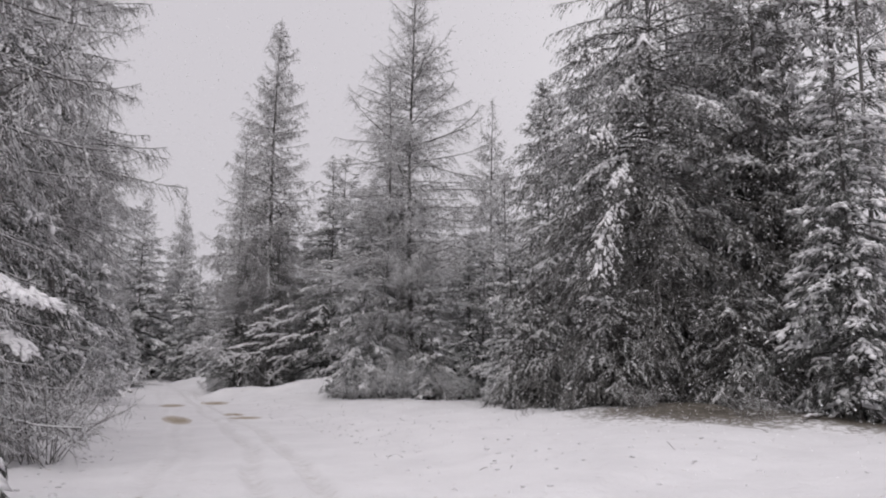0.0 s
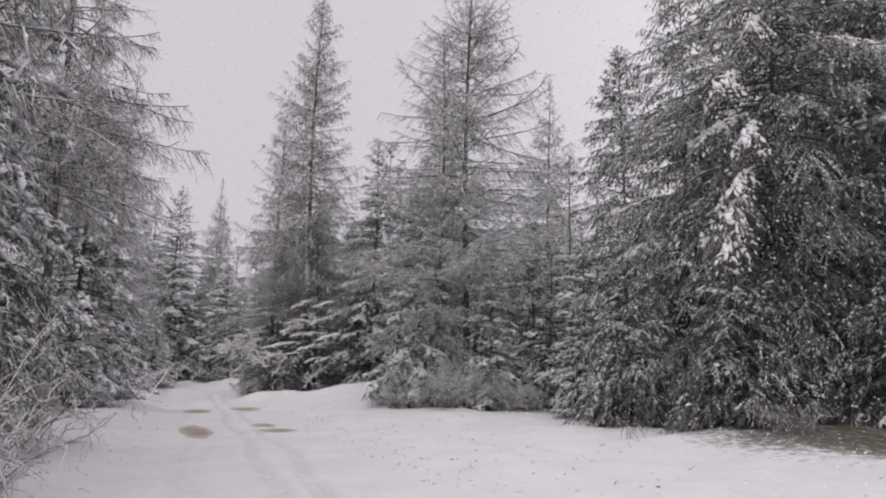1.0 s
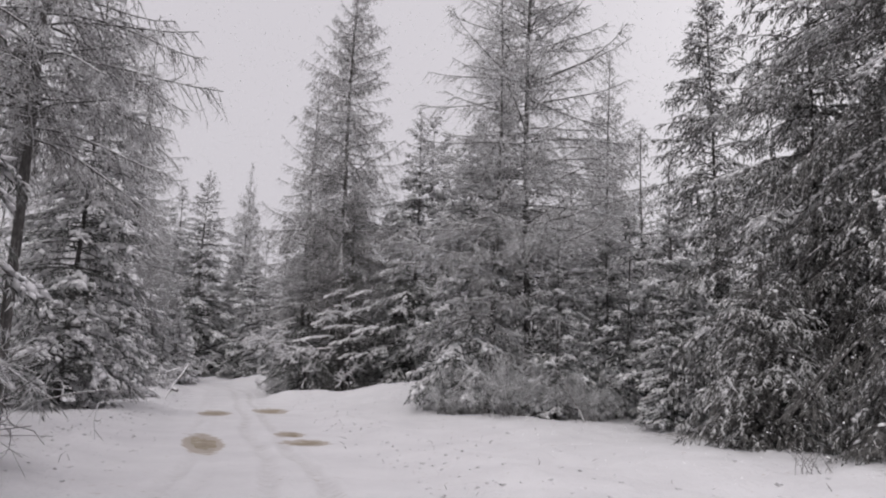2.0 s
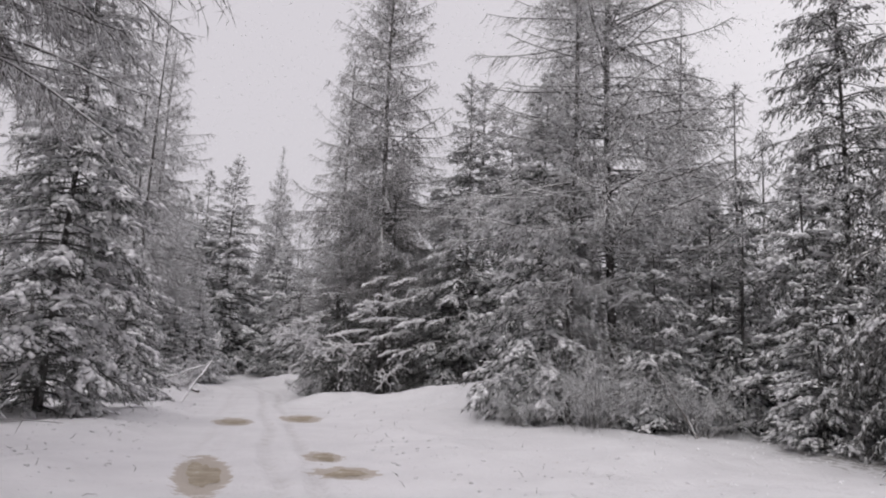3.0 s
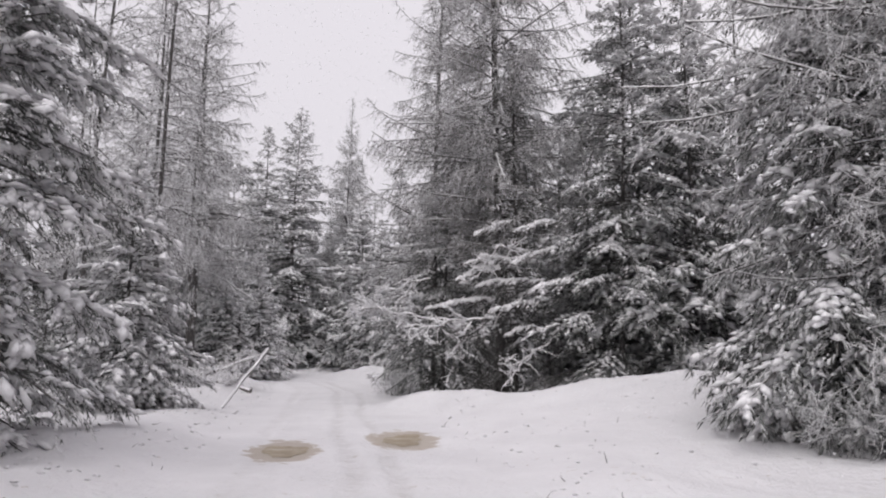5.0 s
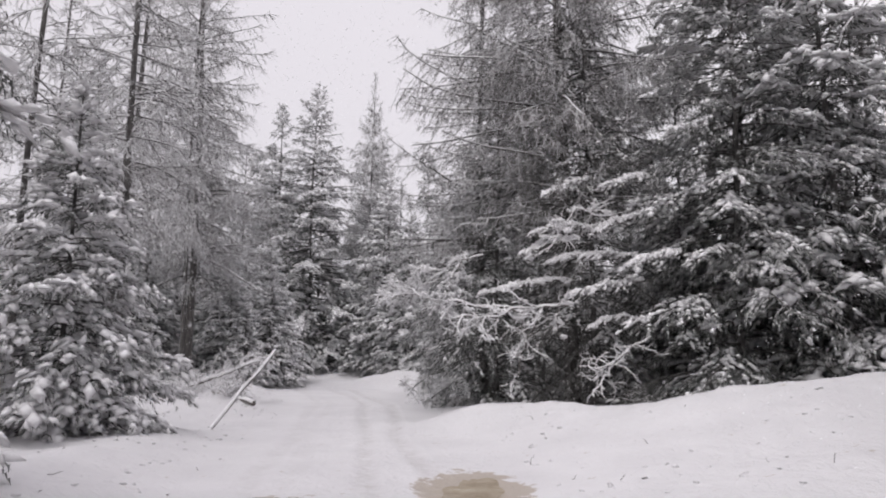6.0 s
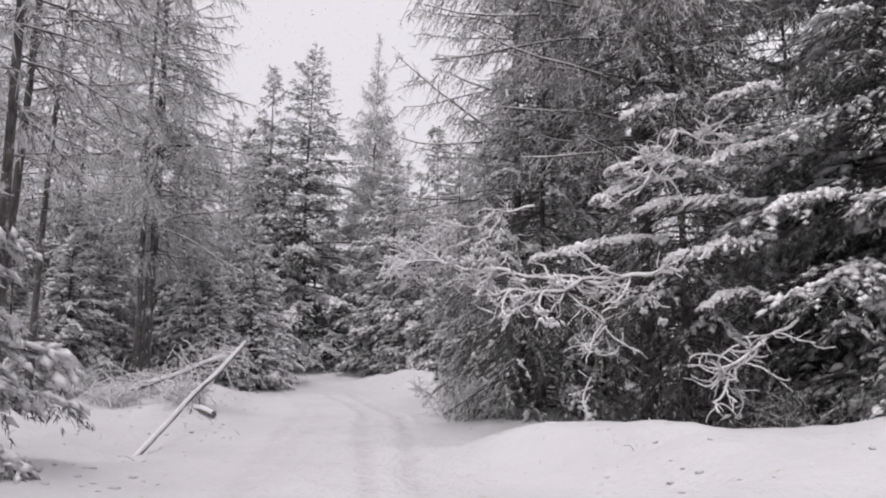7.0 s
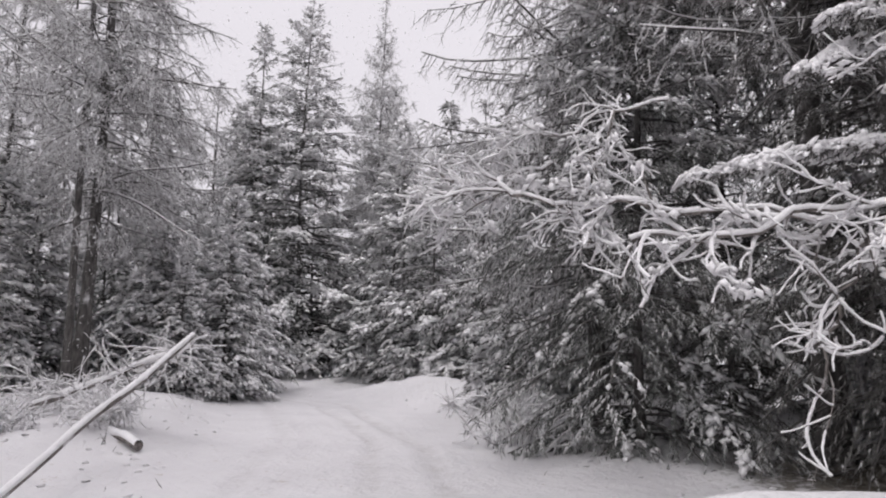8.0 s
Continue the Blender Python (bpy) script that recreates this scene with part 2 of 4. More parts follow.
PUDDLES = [(-7.36, 19.9, 0.28, 1.3, 0.45), (-9.2, 28.95, 0.42, 0.9, 0.35), (-10.25, 27.2, 0.36, 0.8, 0.4), (-6.42, 22.1, 0.26, 0.5, 0.4), (-5.65, 20.65, 0.36, 0.42, 0.4)]  # x, y, radii, turn


RUTS = ((-1.1, 0.035), (0.66, 0.06), (0.08, 0.055), (-0.8, 0.02))  # offset, depth


def road_x(y):
    return np.interp(y, [r[0] for r in ROAD], [r[1] for r in ROAD])


def lumps(x, y):
    """Smooth pseudo-random relief made of sines."""
    return (np.sin(0.83 * x + 1.3 * np.sin(0.41 * y)) * np.sin(0.71 * y + 1.1 * np.sin(0.53 * x + 1)) * 0.5
            + np.sin(2.1 * x + 1.7 * np.sin(1.13 * y + 2)) * np.sin(1.9 * y + 1.3 * np.sin(1.37 * x)) * 0.28
            + np.sin(5.3 * x + 2 * np.sin(3.1 * y)) * np.sin(4.7 * y + 2 * np.sin(2.9 * x)) * 0.12)


def puddle_k(x, y, i):
    """1 on the edge of puddle i, less inside it."""
    px, py, rx, ry, a = PUDDLES[i]
    u, v = (x - px) * math.cos(a) + (y - py) * math.sin(a), (y - py) * math.cos(a) - (x - px) * math.sin(a)
    return np.hypot(u / rx, v / ry)


def ground_z(x, y):
    x, y = np.asarray(x, float), np.asarray(y, float)
    z = np.interp(y, [g[0] for g in GROUND_Z], [g[1] for g in GROUND_Z])
    d = np.abs(x - road_x(y))
    side = np.clip((d - 1.7) / 1.6, 0, 1)
    side = side * side * (3 - 2 * side)
    z = z + side * (0.14 + 0.15 * lumps(x, y) + 0.05 * lumps(x * 2.3 + 5, y * 2.3)) + (1 - side) * 0.02 * lumps(x * 1.5, y * 1.5)
    for bx, by, rx, ry, h in BANKS:
        z = z + side * h * np.exp(-((x - bx) / rx) ** 2 - ((y - by) / ry) ** 2)
    for bx, by, rx, ry, h in RIDGES:
        z = z + h * np.exp(-((x - bx) / rx) ** 2 - ((y - by) / ry) ** 2)
    # two pairs of wheel ruts, their edges thrown up
    for off, deep in RUTS:
        e = x - road_x(y) - off + 0.06 * np.sin(y * 0.9 + off * 5) + 0.02 * np.sin(y * 3.1)
        deep = deep * np.interp(y, (12, 26), (1.0, 0.45))
        z = z - deep * np.exp(-(e / 0.11) ** 4) * (0.7 + 0.3 * np.sin(y * 1.7 + off)) + deep * 0.35 * np.exp(-((np.abs(e) - 0.2) / 0.07) ** 2)
    # flat dishes under the puddles
    for i in range(len(PUDDLES)):
        py = PUDDLES[i][1]
        w = np.clip(1.9 - puddle_k(x, y, i), 0, 1)
        w = w * w * (3 - 2 * w)
        z = z * (1 - w) + w * (np.interp(py, [g[0] for g in GROUND_Z], [g[1] for g in GROUND_Z]) - 0.03)
    return z


def gz(x, y):
    return float(ground_z(x, y))


# ---------------------------------------------------------------- trees
def limb_paths(rng, n, z, az, length, e0, e1, e2, k=7, wob=0.05, start=None):
    """Curved limbs: elevation e0 at the trunk, changing by e1 at the middle and e2 at the tip (radians)."""
    s = np.linspace(0, 1, k)
    el = e0[:, None] + e1[:, None] * np.sin(s * np.pi / 2)[None] + e2[:, None] * (s ** 2)[None]
    aa = az[:, None] + np.cumsum(rng.normal(0, wob, (n, k)), 1)
    step = (length / (k - 1))[:, None]
    d = np.stack((np.cos(el) * np.cos(aa), np.cos(el) * np.sin(aa), np.sin(el)), -1)
    p = np.zeros((n, k, 3))
    p[:, 1:] = np.cumsum(d[:, :-1] * step[..., None], 1)
    p[:, :, 2] += z[:, None]
    if start is not None:
        p[:, :, :2] += start[:, None]
    return p


def along(paths, i, s):
    """Points and directions at s on the paths i."""
    k = paths.shape[1]
    f = np.clip(s, 0, 0.9999) * (k - 1)
    j = f.astype(int)
    w = (f - j)[:, None]
    a, b = paths[i, j], paths[i, j + 1]
    return a * (1 - w) + b * w, unit(b - a)


def trunk_path(rng, h, lean, k=10):
    s = np.linspace(0, 1, k)
    p = np.zeros((1, k, 3))
    p[0, :, 2] = s * h
    p[0, :, 0] = lean[0] * s * h + np.sin(s * 5 + rng.uniform(0, 6)) * 0.006 * h
    p[0, :, 1] = lean[1] * s * h + np.sin(s * 4 + rng.uniform(0, 6)) * 0.006 * h
    p[0, :, :2] -= p[0, 0, :2]
    return p


def larch(name, label, x, y, h, r, seed, bare=0.04, n=170, twig=1.0, leaf=(0.14, 0.03), dens=1.0, frost=0.6, droop=0.5, power=0.6, low=0.62, topw=0.06, girth=None, lean=(0, 0),
          far=False, clump=0.3, fringe=0.35, stick=0.14):
    """A bare larch or pine: trunk, ragged upswept limbs, drooping twigs with short shoots, and the frost and snow on them."""
    rng = np.random.default_rng(seed)
    base = new(name)
    base.location = (x, y, gz(x, y) - 0.06)
    girth = girth or 0.0055 * h + 0.012
    stem = trunk_path(rng, h, lean)
    gt, gl, gc, gs = Geo(), Geo(), Geo(), Geo()
    ss = np.linspace(0, 1, stem.shape[1])
    rad = girth * (1 - ss) ** 0.8 + 0.008
    rad[0] *= 1.35
    tubes(gt, stem, rad[None], 6 if far else 9)
    u = np.sort(rng.uniform(0, 1, n) ** 1.1)
    z = (bare + (0.985 - bare) * u) * h
    az = np.arange(n) * 2.39996 + rng.normal(0, 0.5, n)
    prof = np.minimum((1 - u) ** power + topw, low + 2.2 * u)
    # a few limbs stick out of the crown, many stay short
    length = r * prof * np.where(rng.random(n) < stick, rng.uniform(1.0, 1.3, n), np.where(rng.random(n) < 0.4, rng.uniform(0.35, 0.7, n), rng.uniform(0.65, 1.0, n)))
    bx, _ = along(stem, np.zeros(n, int), z / h)
    e0 = np.interp(u, (0, 0.5, 1), (0.0, 0.18, 0.9)) + rng.normal(0, 0.16, n)
    e1 = -droop * (1.15 - 0.55 * u) * rng.uniform(0.6, 1.4, n)
    e2 = rng.uniform(0.3, 1.15, n)
    k = 4 if far else 7
    lp = limb_paths(rng, n, z, az, length, e0, e1, e2, k=k, wob=0.09, start=bx[:, :2])
    lr = (0.005 + 0.0065 * length)[:, None] * np.linspace(1, 0.25, k)[None]
    tubes(gl, lp, lr, 3 if far else 4)
    cnt = np.maximum((length * 9 * twig).astype(int), 3)
    bi = np.repeat(np.arange(n), cnt)
    m = len(bi)
    s = rng.uniform(0.06, 1.0, m) ** 0.8
    p, d = along(lp, bi, s)
    flat = unit(np.cross(d, UP))
    sign = rng.choice((-1.0, 1.0), m)[:, None]
    L = length[bi]
    tl = (0.16 + 0.32 * L * (1 - s * 0.75)) * rng.uniform(0.4, 1.15, m)
    td = unit(d * 0.6 + flat * sign * rng.uniform(0.1, 0.9, (m, 1)) + UP * rng.normal(-fringe, 0.45, (m, 1)))
    bend = np.zeros((m, 3))
    bend[:, 2] = -0.12 * tl * rng.uniform(0.2, 2.2, m)
    tw = np.stack((p, p + td * tl[:, None] * 0.5 + bend * 0.5, p + td * tl[:, None] + bend * 2), 1)
    thick = leaf[1] / 0.03
    spikes(gc, p, tw[:, 2], (0.005 + 0.006 * tl) * thick, 3)
    # side shoots
    c2 = np.maximum((tl * 14 * dens).astype(int), 2)
    ti = np.repeat(np.arange(m), c2)
    q = len(ti)
    p2, d2 = along(tw, ti, rng.uniform(0.1, 1, q))
    n2 = unit(d2 * 0.5 + rng.normal(0, 0.7, (q, 3)) + np.array((0, 0, -0.35)))
    l2 = rng.uniform(0.6, 1.7, q) * leaf[0] * (0.7 + 0.6 * tl[ti])
    # frost gathers on the outer twigs; close to the trunk the shoots stay dark
    on = rng.random(q) < frost * np.interp(s[ti], (0.0, 0.35, 0.8), (0.5, 0.85, 1.15))
    w2 = unit(np.cross(n2, rng.normal(0, 1, (q, 3))))
    blades(gc, p2[~on], n2[~on], w2[~on], l2[~on], leaf[1] * 0.55)
    blades(gs, p2[on], n2[on], w2[on], l2[on], leaf[1] * 0.6)
    on = rng.random(m) < 0.2 + 0.8 * frost
    lift = np.array((0, 0, 0.008))
    spikes(gs, p[on] + lift, tw[on, 2] + lift, rng.uniform(0.006, 0.012, on.sum()) * 1.05 * thick, 3)
    # small lumps of snow caught in the forks
    ci = np.nonzero(rng.random(m) < clump * 0.22)[0]
    if len(ci):
        pc, dc = along(tw, ci, rng.uniform(0.0, 0.5, len(ci)))
        rr = thick * rng.uniform(0.016, 0.034, len(ci))
        blobs(gs, pc + UP * 0.012, dc, rr * rng.uniform(1.2, 2.4, len(ci)), rr, rr * 0.75, rng, OCTA, 0.12)
    on = rng.random(n) < 0.75
    tubes(gs, lp[on] + np.array((0, 0, 0.011)), lr[on] * 0.95 + 0.003, 3)
    part("trunk", gt, M_BARK, base, "dark scaly bark with wind-blown snow", True)
    tagged(part("branchwork", gl, M_BARK, base), kind="stuff")
    tagged(part("crown", gc, M_TWIG, base), kind="stuff")
    tagged(part("snow_cover", gs, M_FROST, base, "fresh snow lying on the branches", True), kind="stuff")
    tagged(base, label, "tree", "trees along the track")
    return base


def evergreen(name, label, x, y, h, r, seed, n=170, bare=0.02, spray=0.11, twig=1.0, dens=1.0, load=0.5, rime=0.5, hang=0.4, power=0.8, low=0.65, lump=0.04, shelter=0.0,
              wide=0.42, far=False, girth=None, lean=(0, 0), mat=None, topw=0.05, back=1.0, slim=0.24):
    """A snowy spruce or fir: every limb is a flat, drooping fan of sprays, rimed on top and dark beneath, with fingers of snow lying on its outer part."""
    rng = np.random.default_rng(seed)
    base = new(name)
    base.location = (x, y, gz(x, y) - 0.06)
    girth = girth or 0.0045 * h + 0.012
    stem = trunk_path(rng, h, lean)
    gt, gl, gc, gs, gr = Geo(), Geo(), Geo(), Geo(), Geo()
    ss = np.linspace(0, 1, stem.shape[1])
    rad = girth * (1 - ss) ** 0.8 + 0.008
    rad[0] *= 1.35
    tubes(gt, stem, rad[None], 6 if far else 9)
    # limbs
    u = np.sort(rng.uniform(0, 1, n) ** 1.1)
    z = (bare + (0.985 - bare) * u) * h
    az = np.arange(n) * 2.39996 + rng.normal(0, 0.35, n)
    prof = np.minimum((1 - u) ** power + topw, low + 2.2 * u)
    length = r * prof * np.where(rng.random(n) < 0.3, rng.uniform(0.45, 0.8, n), rng.uniform(0.78, 1.1, n))
    bx, _ = along(stem, np.zeros(n, int), z / h)
    e0 = np.interp(u, (0, 0.5, 0.85, 1), (-0.05, 0.05, 0.35, 0.95)) + rng.normal(0, 0.10, n)
    e1 = -hang * (1.15 - 0.8 * u)
    e2 = rng.uniform(0.05, 0.45, n) * (1 - 0.7 * hang)
    k = 4 if far else 7
    lp = limb_paths(rng, n, z, az, length, e0, e1, e2, k=k, wob=0.05, start=bx[:, :2])
    lr = (0.005 + 0.008 * length)[:, None] * np.linspace(1, 0.25, k)[None]
    tubes(gl, lp, lr, 3 if far else 4)
    # side sprays, widest at a third of the limb, hanging at their ends
    cnt = np.maximum((length * 13 * twig).astype(int), 4)
    bi = np.repeat(np.arange(n), cnt)
    m = len(bi)
    s = rng.uniform(0.05, 1.0, m)
    p, d = along(lp, bi, s)
    flat = unit(np.cross(d, UP))
    sign = rng.choice((-1.0, 1.0), m)[:, None]
    tl = np.minimum(wide * length[bi] * np.interp(s, (0, 0.25, 0.6, 1.0), (0.4, 1.0, 0.72, 0.25)), 0.85) * rng.uniform(0.6, 1.15, m) + 0.05 + 0.3 * spray
    td = unit(d * 0.75 + flat * sign * rng.uniform(0.35, 1.0, (m, 1)) + UP * rng.normal(0.0, 0.12, (m, 1)))
    fall = UP * (hang * tl * rng.uniform(0.6, 1.4, m))[:, None]
    tw = np.stack((p, p + td * (tl * 0.5)[:, None] - fall * 0.14, p + td * (tl * 0.92)[:, None] - fall * 0.6), 1)
    face = math.atan2(-3.0, float(road_x(y)) - x)
    thin = np.interp(np.cos(az - face), (-0.6, 0.0), (back, 1.0))[bi]
    cnt2 = np.maximum((tl / spray * 5.2 * dens * thin).astype(int), 3)
    ti = np.repeat(np.arange(m), cnt2)
    q = len(ti)
    p2, d2 = along(tw, ti, rng.uniform(0.0, 1.0, q))
    lat = unit(np.cross(d2, UP)) * rng.choice((-1.0, 1.0), q)[:, None]
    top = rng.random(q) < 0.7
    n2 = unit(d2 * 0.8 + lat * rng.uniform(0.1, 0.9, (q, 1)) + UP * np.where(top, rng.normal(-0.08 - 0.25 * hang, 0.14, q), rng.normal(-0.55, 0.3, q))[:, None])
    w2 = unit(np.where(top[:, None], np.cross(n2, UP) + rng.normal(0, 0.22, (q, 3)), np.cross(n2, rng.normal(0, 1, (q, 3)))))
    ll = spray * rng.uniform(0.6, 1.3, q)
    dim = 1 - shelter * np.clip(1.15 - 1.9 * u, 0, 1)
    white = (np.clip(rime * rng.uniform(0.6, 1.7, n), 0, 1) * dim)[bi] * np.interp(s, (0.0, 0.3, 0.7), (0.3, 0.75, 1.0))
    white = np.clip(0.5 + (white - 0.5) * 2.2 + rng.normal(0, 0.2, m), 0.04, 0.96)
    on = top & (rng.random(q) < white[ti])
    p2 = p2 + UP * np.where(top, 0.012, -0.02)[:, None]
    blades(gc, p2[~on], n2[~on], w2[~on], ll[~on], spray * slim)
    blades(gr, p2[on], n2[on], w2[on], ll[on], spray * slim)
    # fingers of snow on the outer sprays; each limb carries more or less, with gaps where it slid off
    full = np.where(rng.random(n) < load, rng.uniform(0.8, 1.0, n), rng.uniform(0.0, 0.14, n)) * (rng.random(n) < dim)
    gap = np.sin(s * 7 + rng.uniform(0, 6, n)[bi]) > -0.75
    laden = np.nonzero(gap & (rng.random(m) < full[bi] * np.interp(s, (0.2, 0.5), (0.0, 1.0))))[0]
    li = np.repeat(laden, np.maximum((tl[laden] / (lump * 1.9)).astype(int), 1))
    f = rng.uniform(0.05, 1.0, len(li))
    ph, dh = along(tw, li, f)
    hold = dh[:, 2] > -0.72
    li, f, ph, dh = li[hold], f[hold], ph[hold], dh[hold]
    c = len(li)
    rr = lump * rng.uniform(0.55, 1.2, c) * np.interp(f, (0.2, 1), (1.15, 0.8)) * np.interp(s[li], (0.2, 0.8), (0.8, 1.1))
    blobs(gs, ph + UP * (rr * 0.4)[:, None] + rng.normal(0, 0.45, (c, 3)) * lump, dh + rng.normal(0, 0.25, (c, 3)), rr * rng.uniform(1.3, 2.4, c), rr * rng.uniform(0.95, 1.5, c), rr * rng.uniform(0.5, 0.8, c), rng, OCTA, 0.16)
    si = np.repeat(np.arange(n), (length * full * 0.5 / lump).astype(int))
    ph, dh = along(lp, si, rng.uniform(0.35, 1.0, len(si)))
    hold = dh[:, 2] > -0.72
    ph, dh = ph[hold], dh[hold]
    c = len(ph)
    rr = lump * rng.uniform(0.7, 1.35, c)
    blobs(gs, ph + UP * (rr * 0.4)[:, None] + rng.normal(0, 0.4, (c, 3)) * lump, dh, rr * rng.uniform(1.3, 2.4, c), rr * rng.uniform(1.0, 1.5, c), rr * rng.uniform(0.55, 0.85, c), rng, OCTA, 0.16)
    part("trunk", gt, M_BARK, base, "dark scaly bark with wind-blown snow", True)
    tagged(part("branchwork", gl, M_BARK, base), kind="stuff")
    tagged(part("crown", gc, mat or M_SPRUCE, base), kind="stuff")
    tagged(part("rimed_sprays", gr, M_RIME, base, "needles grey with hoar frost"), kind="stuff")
    tagged(part("snow_cover", gs, M_SNOW, base, "fresh snow lying on the branches", True), kind="stuff")
    tagged(base, label, "tree", "trees along the track")
    return base


LS = "snow-laden green spruce beside the snowy track"
LL = "bare frosted larch with fine drooping twigs"
LF = "dark dense fir with snow on its boughs"

# beside the track, from the start of the walk onwards
larch("larch_tree", "tall frosted larch with long drooping branches beside the track", -7.4, 8.8, 13, 3.6, 11, 0.03, 330, 1.5, (0.14, 0.03), 0.85, frost=0.6, droop=0.75, power=0.45, fringe=0.75, stick=0.04)
evergreen("spruce_tree", "dense grey-green spruce with hanging rimed sprays", -8.9, 10.4, 12.5, 2.7, 46, 210, spray=0.13, dens=0.7, load=0.25, rime=0.5, hang=0.65, power=0.5, mat=M_FIR)
larch("larch_tree", "tall larch with hanging frosted twigs over the track", -10.2, 18.2, 15, 3.4, 12, 0.34, 230, 1.6, (0.14, 0.03), 0.9, frost=0.75, droop=0.55, power=0.5, low=0.7, fringe=0.65, stick=0.06)
BROAD = evergreen("spruce_tree", "broad spruce under heavy pads of snow", -13.4, 24.6, 12.5, 2.55, 13, 270, 0.012, 0.09, 1.0, 0.7, 0.8, 0.4, 0.55, 0.75, 0.85, lump=0.064, slim=0.22, wide=0.46, back=0.4)
SMALL = evergreen("spruce_tree", "small spruce thickly covered with fresh snow", -15.3, 30.4, 4.9, 1.75, 14, 170, 0.015, 0.08, 1.2, 0.75, 1.0, 1.0, 0.55, 0.75, lump=0.058, wide=0.46, back=0.5)
GREAT = evergreen("fir_tree", "huge dark fir with drooping snow-tipped boughs", 6.1, 19.9, 19, 4.5, 15, 330, 0.02, 0.10, 0.95, 0.68, 0.12, 0.85, 0.9, 0.5, 0.82, lump=0.034, shelter=0.7, mat=M_FIR, wide=0.38, back=0.35, slim=0.21)
copy_thing(GREAT, pose(9.6, 23.4, gz(9.6, 23.4) - 0.06, 0, 0, 140) @ Matrix.Diagonal((0.95, 0.95, 0.95, 1)))
evergreen("fir_tree", LF, 5.0, 23.6, 13.0, 3.7, 16, 230, 0.015, 0.16, 0.95, 0.62, 0.18, 0.95, 0.8, 0.58, 0.8, lump=0.045, shelter=0.4, mat=M_FIR, back=0.4)
evergreen("fir_tree", LF, 4.4, 29.5, 14, 3.3, 28, 270, 0.015, 0.14, 0.95, 0.66, 0.25, 0.85, 0.75, 0.62, 0.8, mat=M_FIR, back=0.5)
evergreen("spruce_tree", LS, 8.9, 15.4, 9.0, 2.1, 17, 150, 0.03, 0.13, load=0.75, lump=0.05, hang=0.6)
larch("larch_tree", "tall frosted larch standing above a bare bush", -1.25, 29.2, 19, 4.1, 18, 0.16, 370, 1.5, (0.13, 0.024), 0.9, frost=0.88, droop=0.35, power=0.65)
larch("larch_tree", "narrow dense larch whitened by frost", -2.4, 28.7, 14.4, 2.3, 47, 0.1, 230, 1.6, (0.12, 0.024), 1.0, frost=0.8, droop=0.4, power=0.6, fringe=0.4, stick=0.05)
NEAR_LARCH = evergreen("spruce_tree", LS, -3.0, 29.3, 9.4, 2.5, 19, 200, 0.015, 0.13, 1.0, 0.75, 0.7, 0.75, 0.6, 0.85, lump=0.065)
larch("larch_tree", "very tall frosted larch with a ragged crown", -9.15, 37.6, 21.0, 4.0, 20, 0.18, 390, 1.6, (0.13, 0.026), 1.15, frost=0.42, droop=0.45, power=0.62, fringe=0.75, stick=0.0)
# Full rime here also puts the haze over this dark spruce into its colour.
WALL = evergreen("spruce_tree", "tall dark spruce with pads of snow on its outer boughs", -6.0, 36.6, 12.6, 3.1, 21, 280, 0.015, 0.085, 1.0, 0.72, 0.55, 1.0, 0.55, 0.8, 0.85, lump=0.042, shelter=0.35, back=0.3, slim=0.2)
DARK = evergreen("fir_tree", "dark dense fir crowding the edge of the track", -8.7, 37.1, 9.5, 1.95, 29, 240, 0.015, 0.058, 1.05, 0.72, 0.22, 0.8, 0.75, 0.55, 0.85, lump=0.03, shelter=0.6, mat=M_FIR, back=0.3, slim=0.2)
for x, y, k, a in ((-6.9, 38.6, 0.9, 100), (-3.6, 37.6, 0.85, 200), (-9.9, 38.6, 0.7, 300)):
    copy_thing(DARK, pose(x, y, gz(x, y) - 0.06, 0, 0, a) @ Matrix.Diagonal((k, k, k, 1)))
SKIRT = evergreen("fir_tree", "young fir growing against the skirt of a great fir", 4.3, 18.0, 3.4, 1.7, 45, 110, 0.02, 0.11, load=0.12, rime=0.8, hang=0.7, power=0.6, low=0.9, shelter=0.5, mat=M_FIR)
copy_thing(SKIRT, pose(7.3, 17.6, gz(7.3, 17.6) - 0.06, 0, 0, 130))
copy_thing(SKIRT, pose(2.6, 20.2, gz(2.6, 20.2) - 0.06, 0, 0, 250))
evergreen("spruce_tree", LS, -10.9, 38.2, 8.0, 2.3, 27, 180, 0.015, 0.085, load=0.5, rime=0.9, hang=0.6, power=0.7, shelter=0.4, lump=0.032, back=0.4, slim=0.2)
evergreen("spruce_tree", "tall spruce with layered snowy boughs at the bend of the track", -22.5, 52.4, 14.0, 4.9, 24, 270, 0.015, 0.15, 0.8, 0.55, 0.5, 0.7, 0.45, 0.9, 0.95, lump=0.065, back=0.3, slim=0.19)
evergreen("spruce_tree", "snowy spruce close beside a taller one", -24.0, 51.2, 12.7, 2.8, 40, 200, 0.015, 0.16, 0.85, 0.7, 0.6, 0.8, 0.45, 0.8, lump=0.055, slim=0.19)
larch("larch_tree", "frosted larch with a dense skirt of hanging twigs", -11.4, 39.3, 14.8, 2.8, 38, 0.1, 240, 1.6, (0.12, 0.024), 1.1, frost=0.68, droop=0.5, power=0.55, fringe=0.65)
evergreen("spruce_tree", "spruce with snow-covered boughs reaching over the track", -8.9, 13.4, 10.5, 2.6, 39, 210, 0.02, 0.13, 1.0, 0.75, 0.55, 0.8, 0.65, 0.7, lump=0.058)
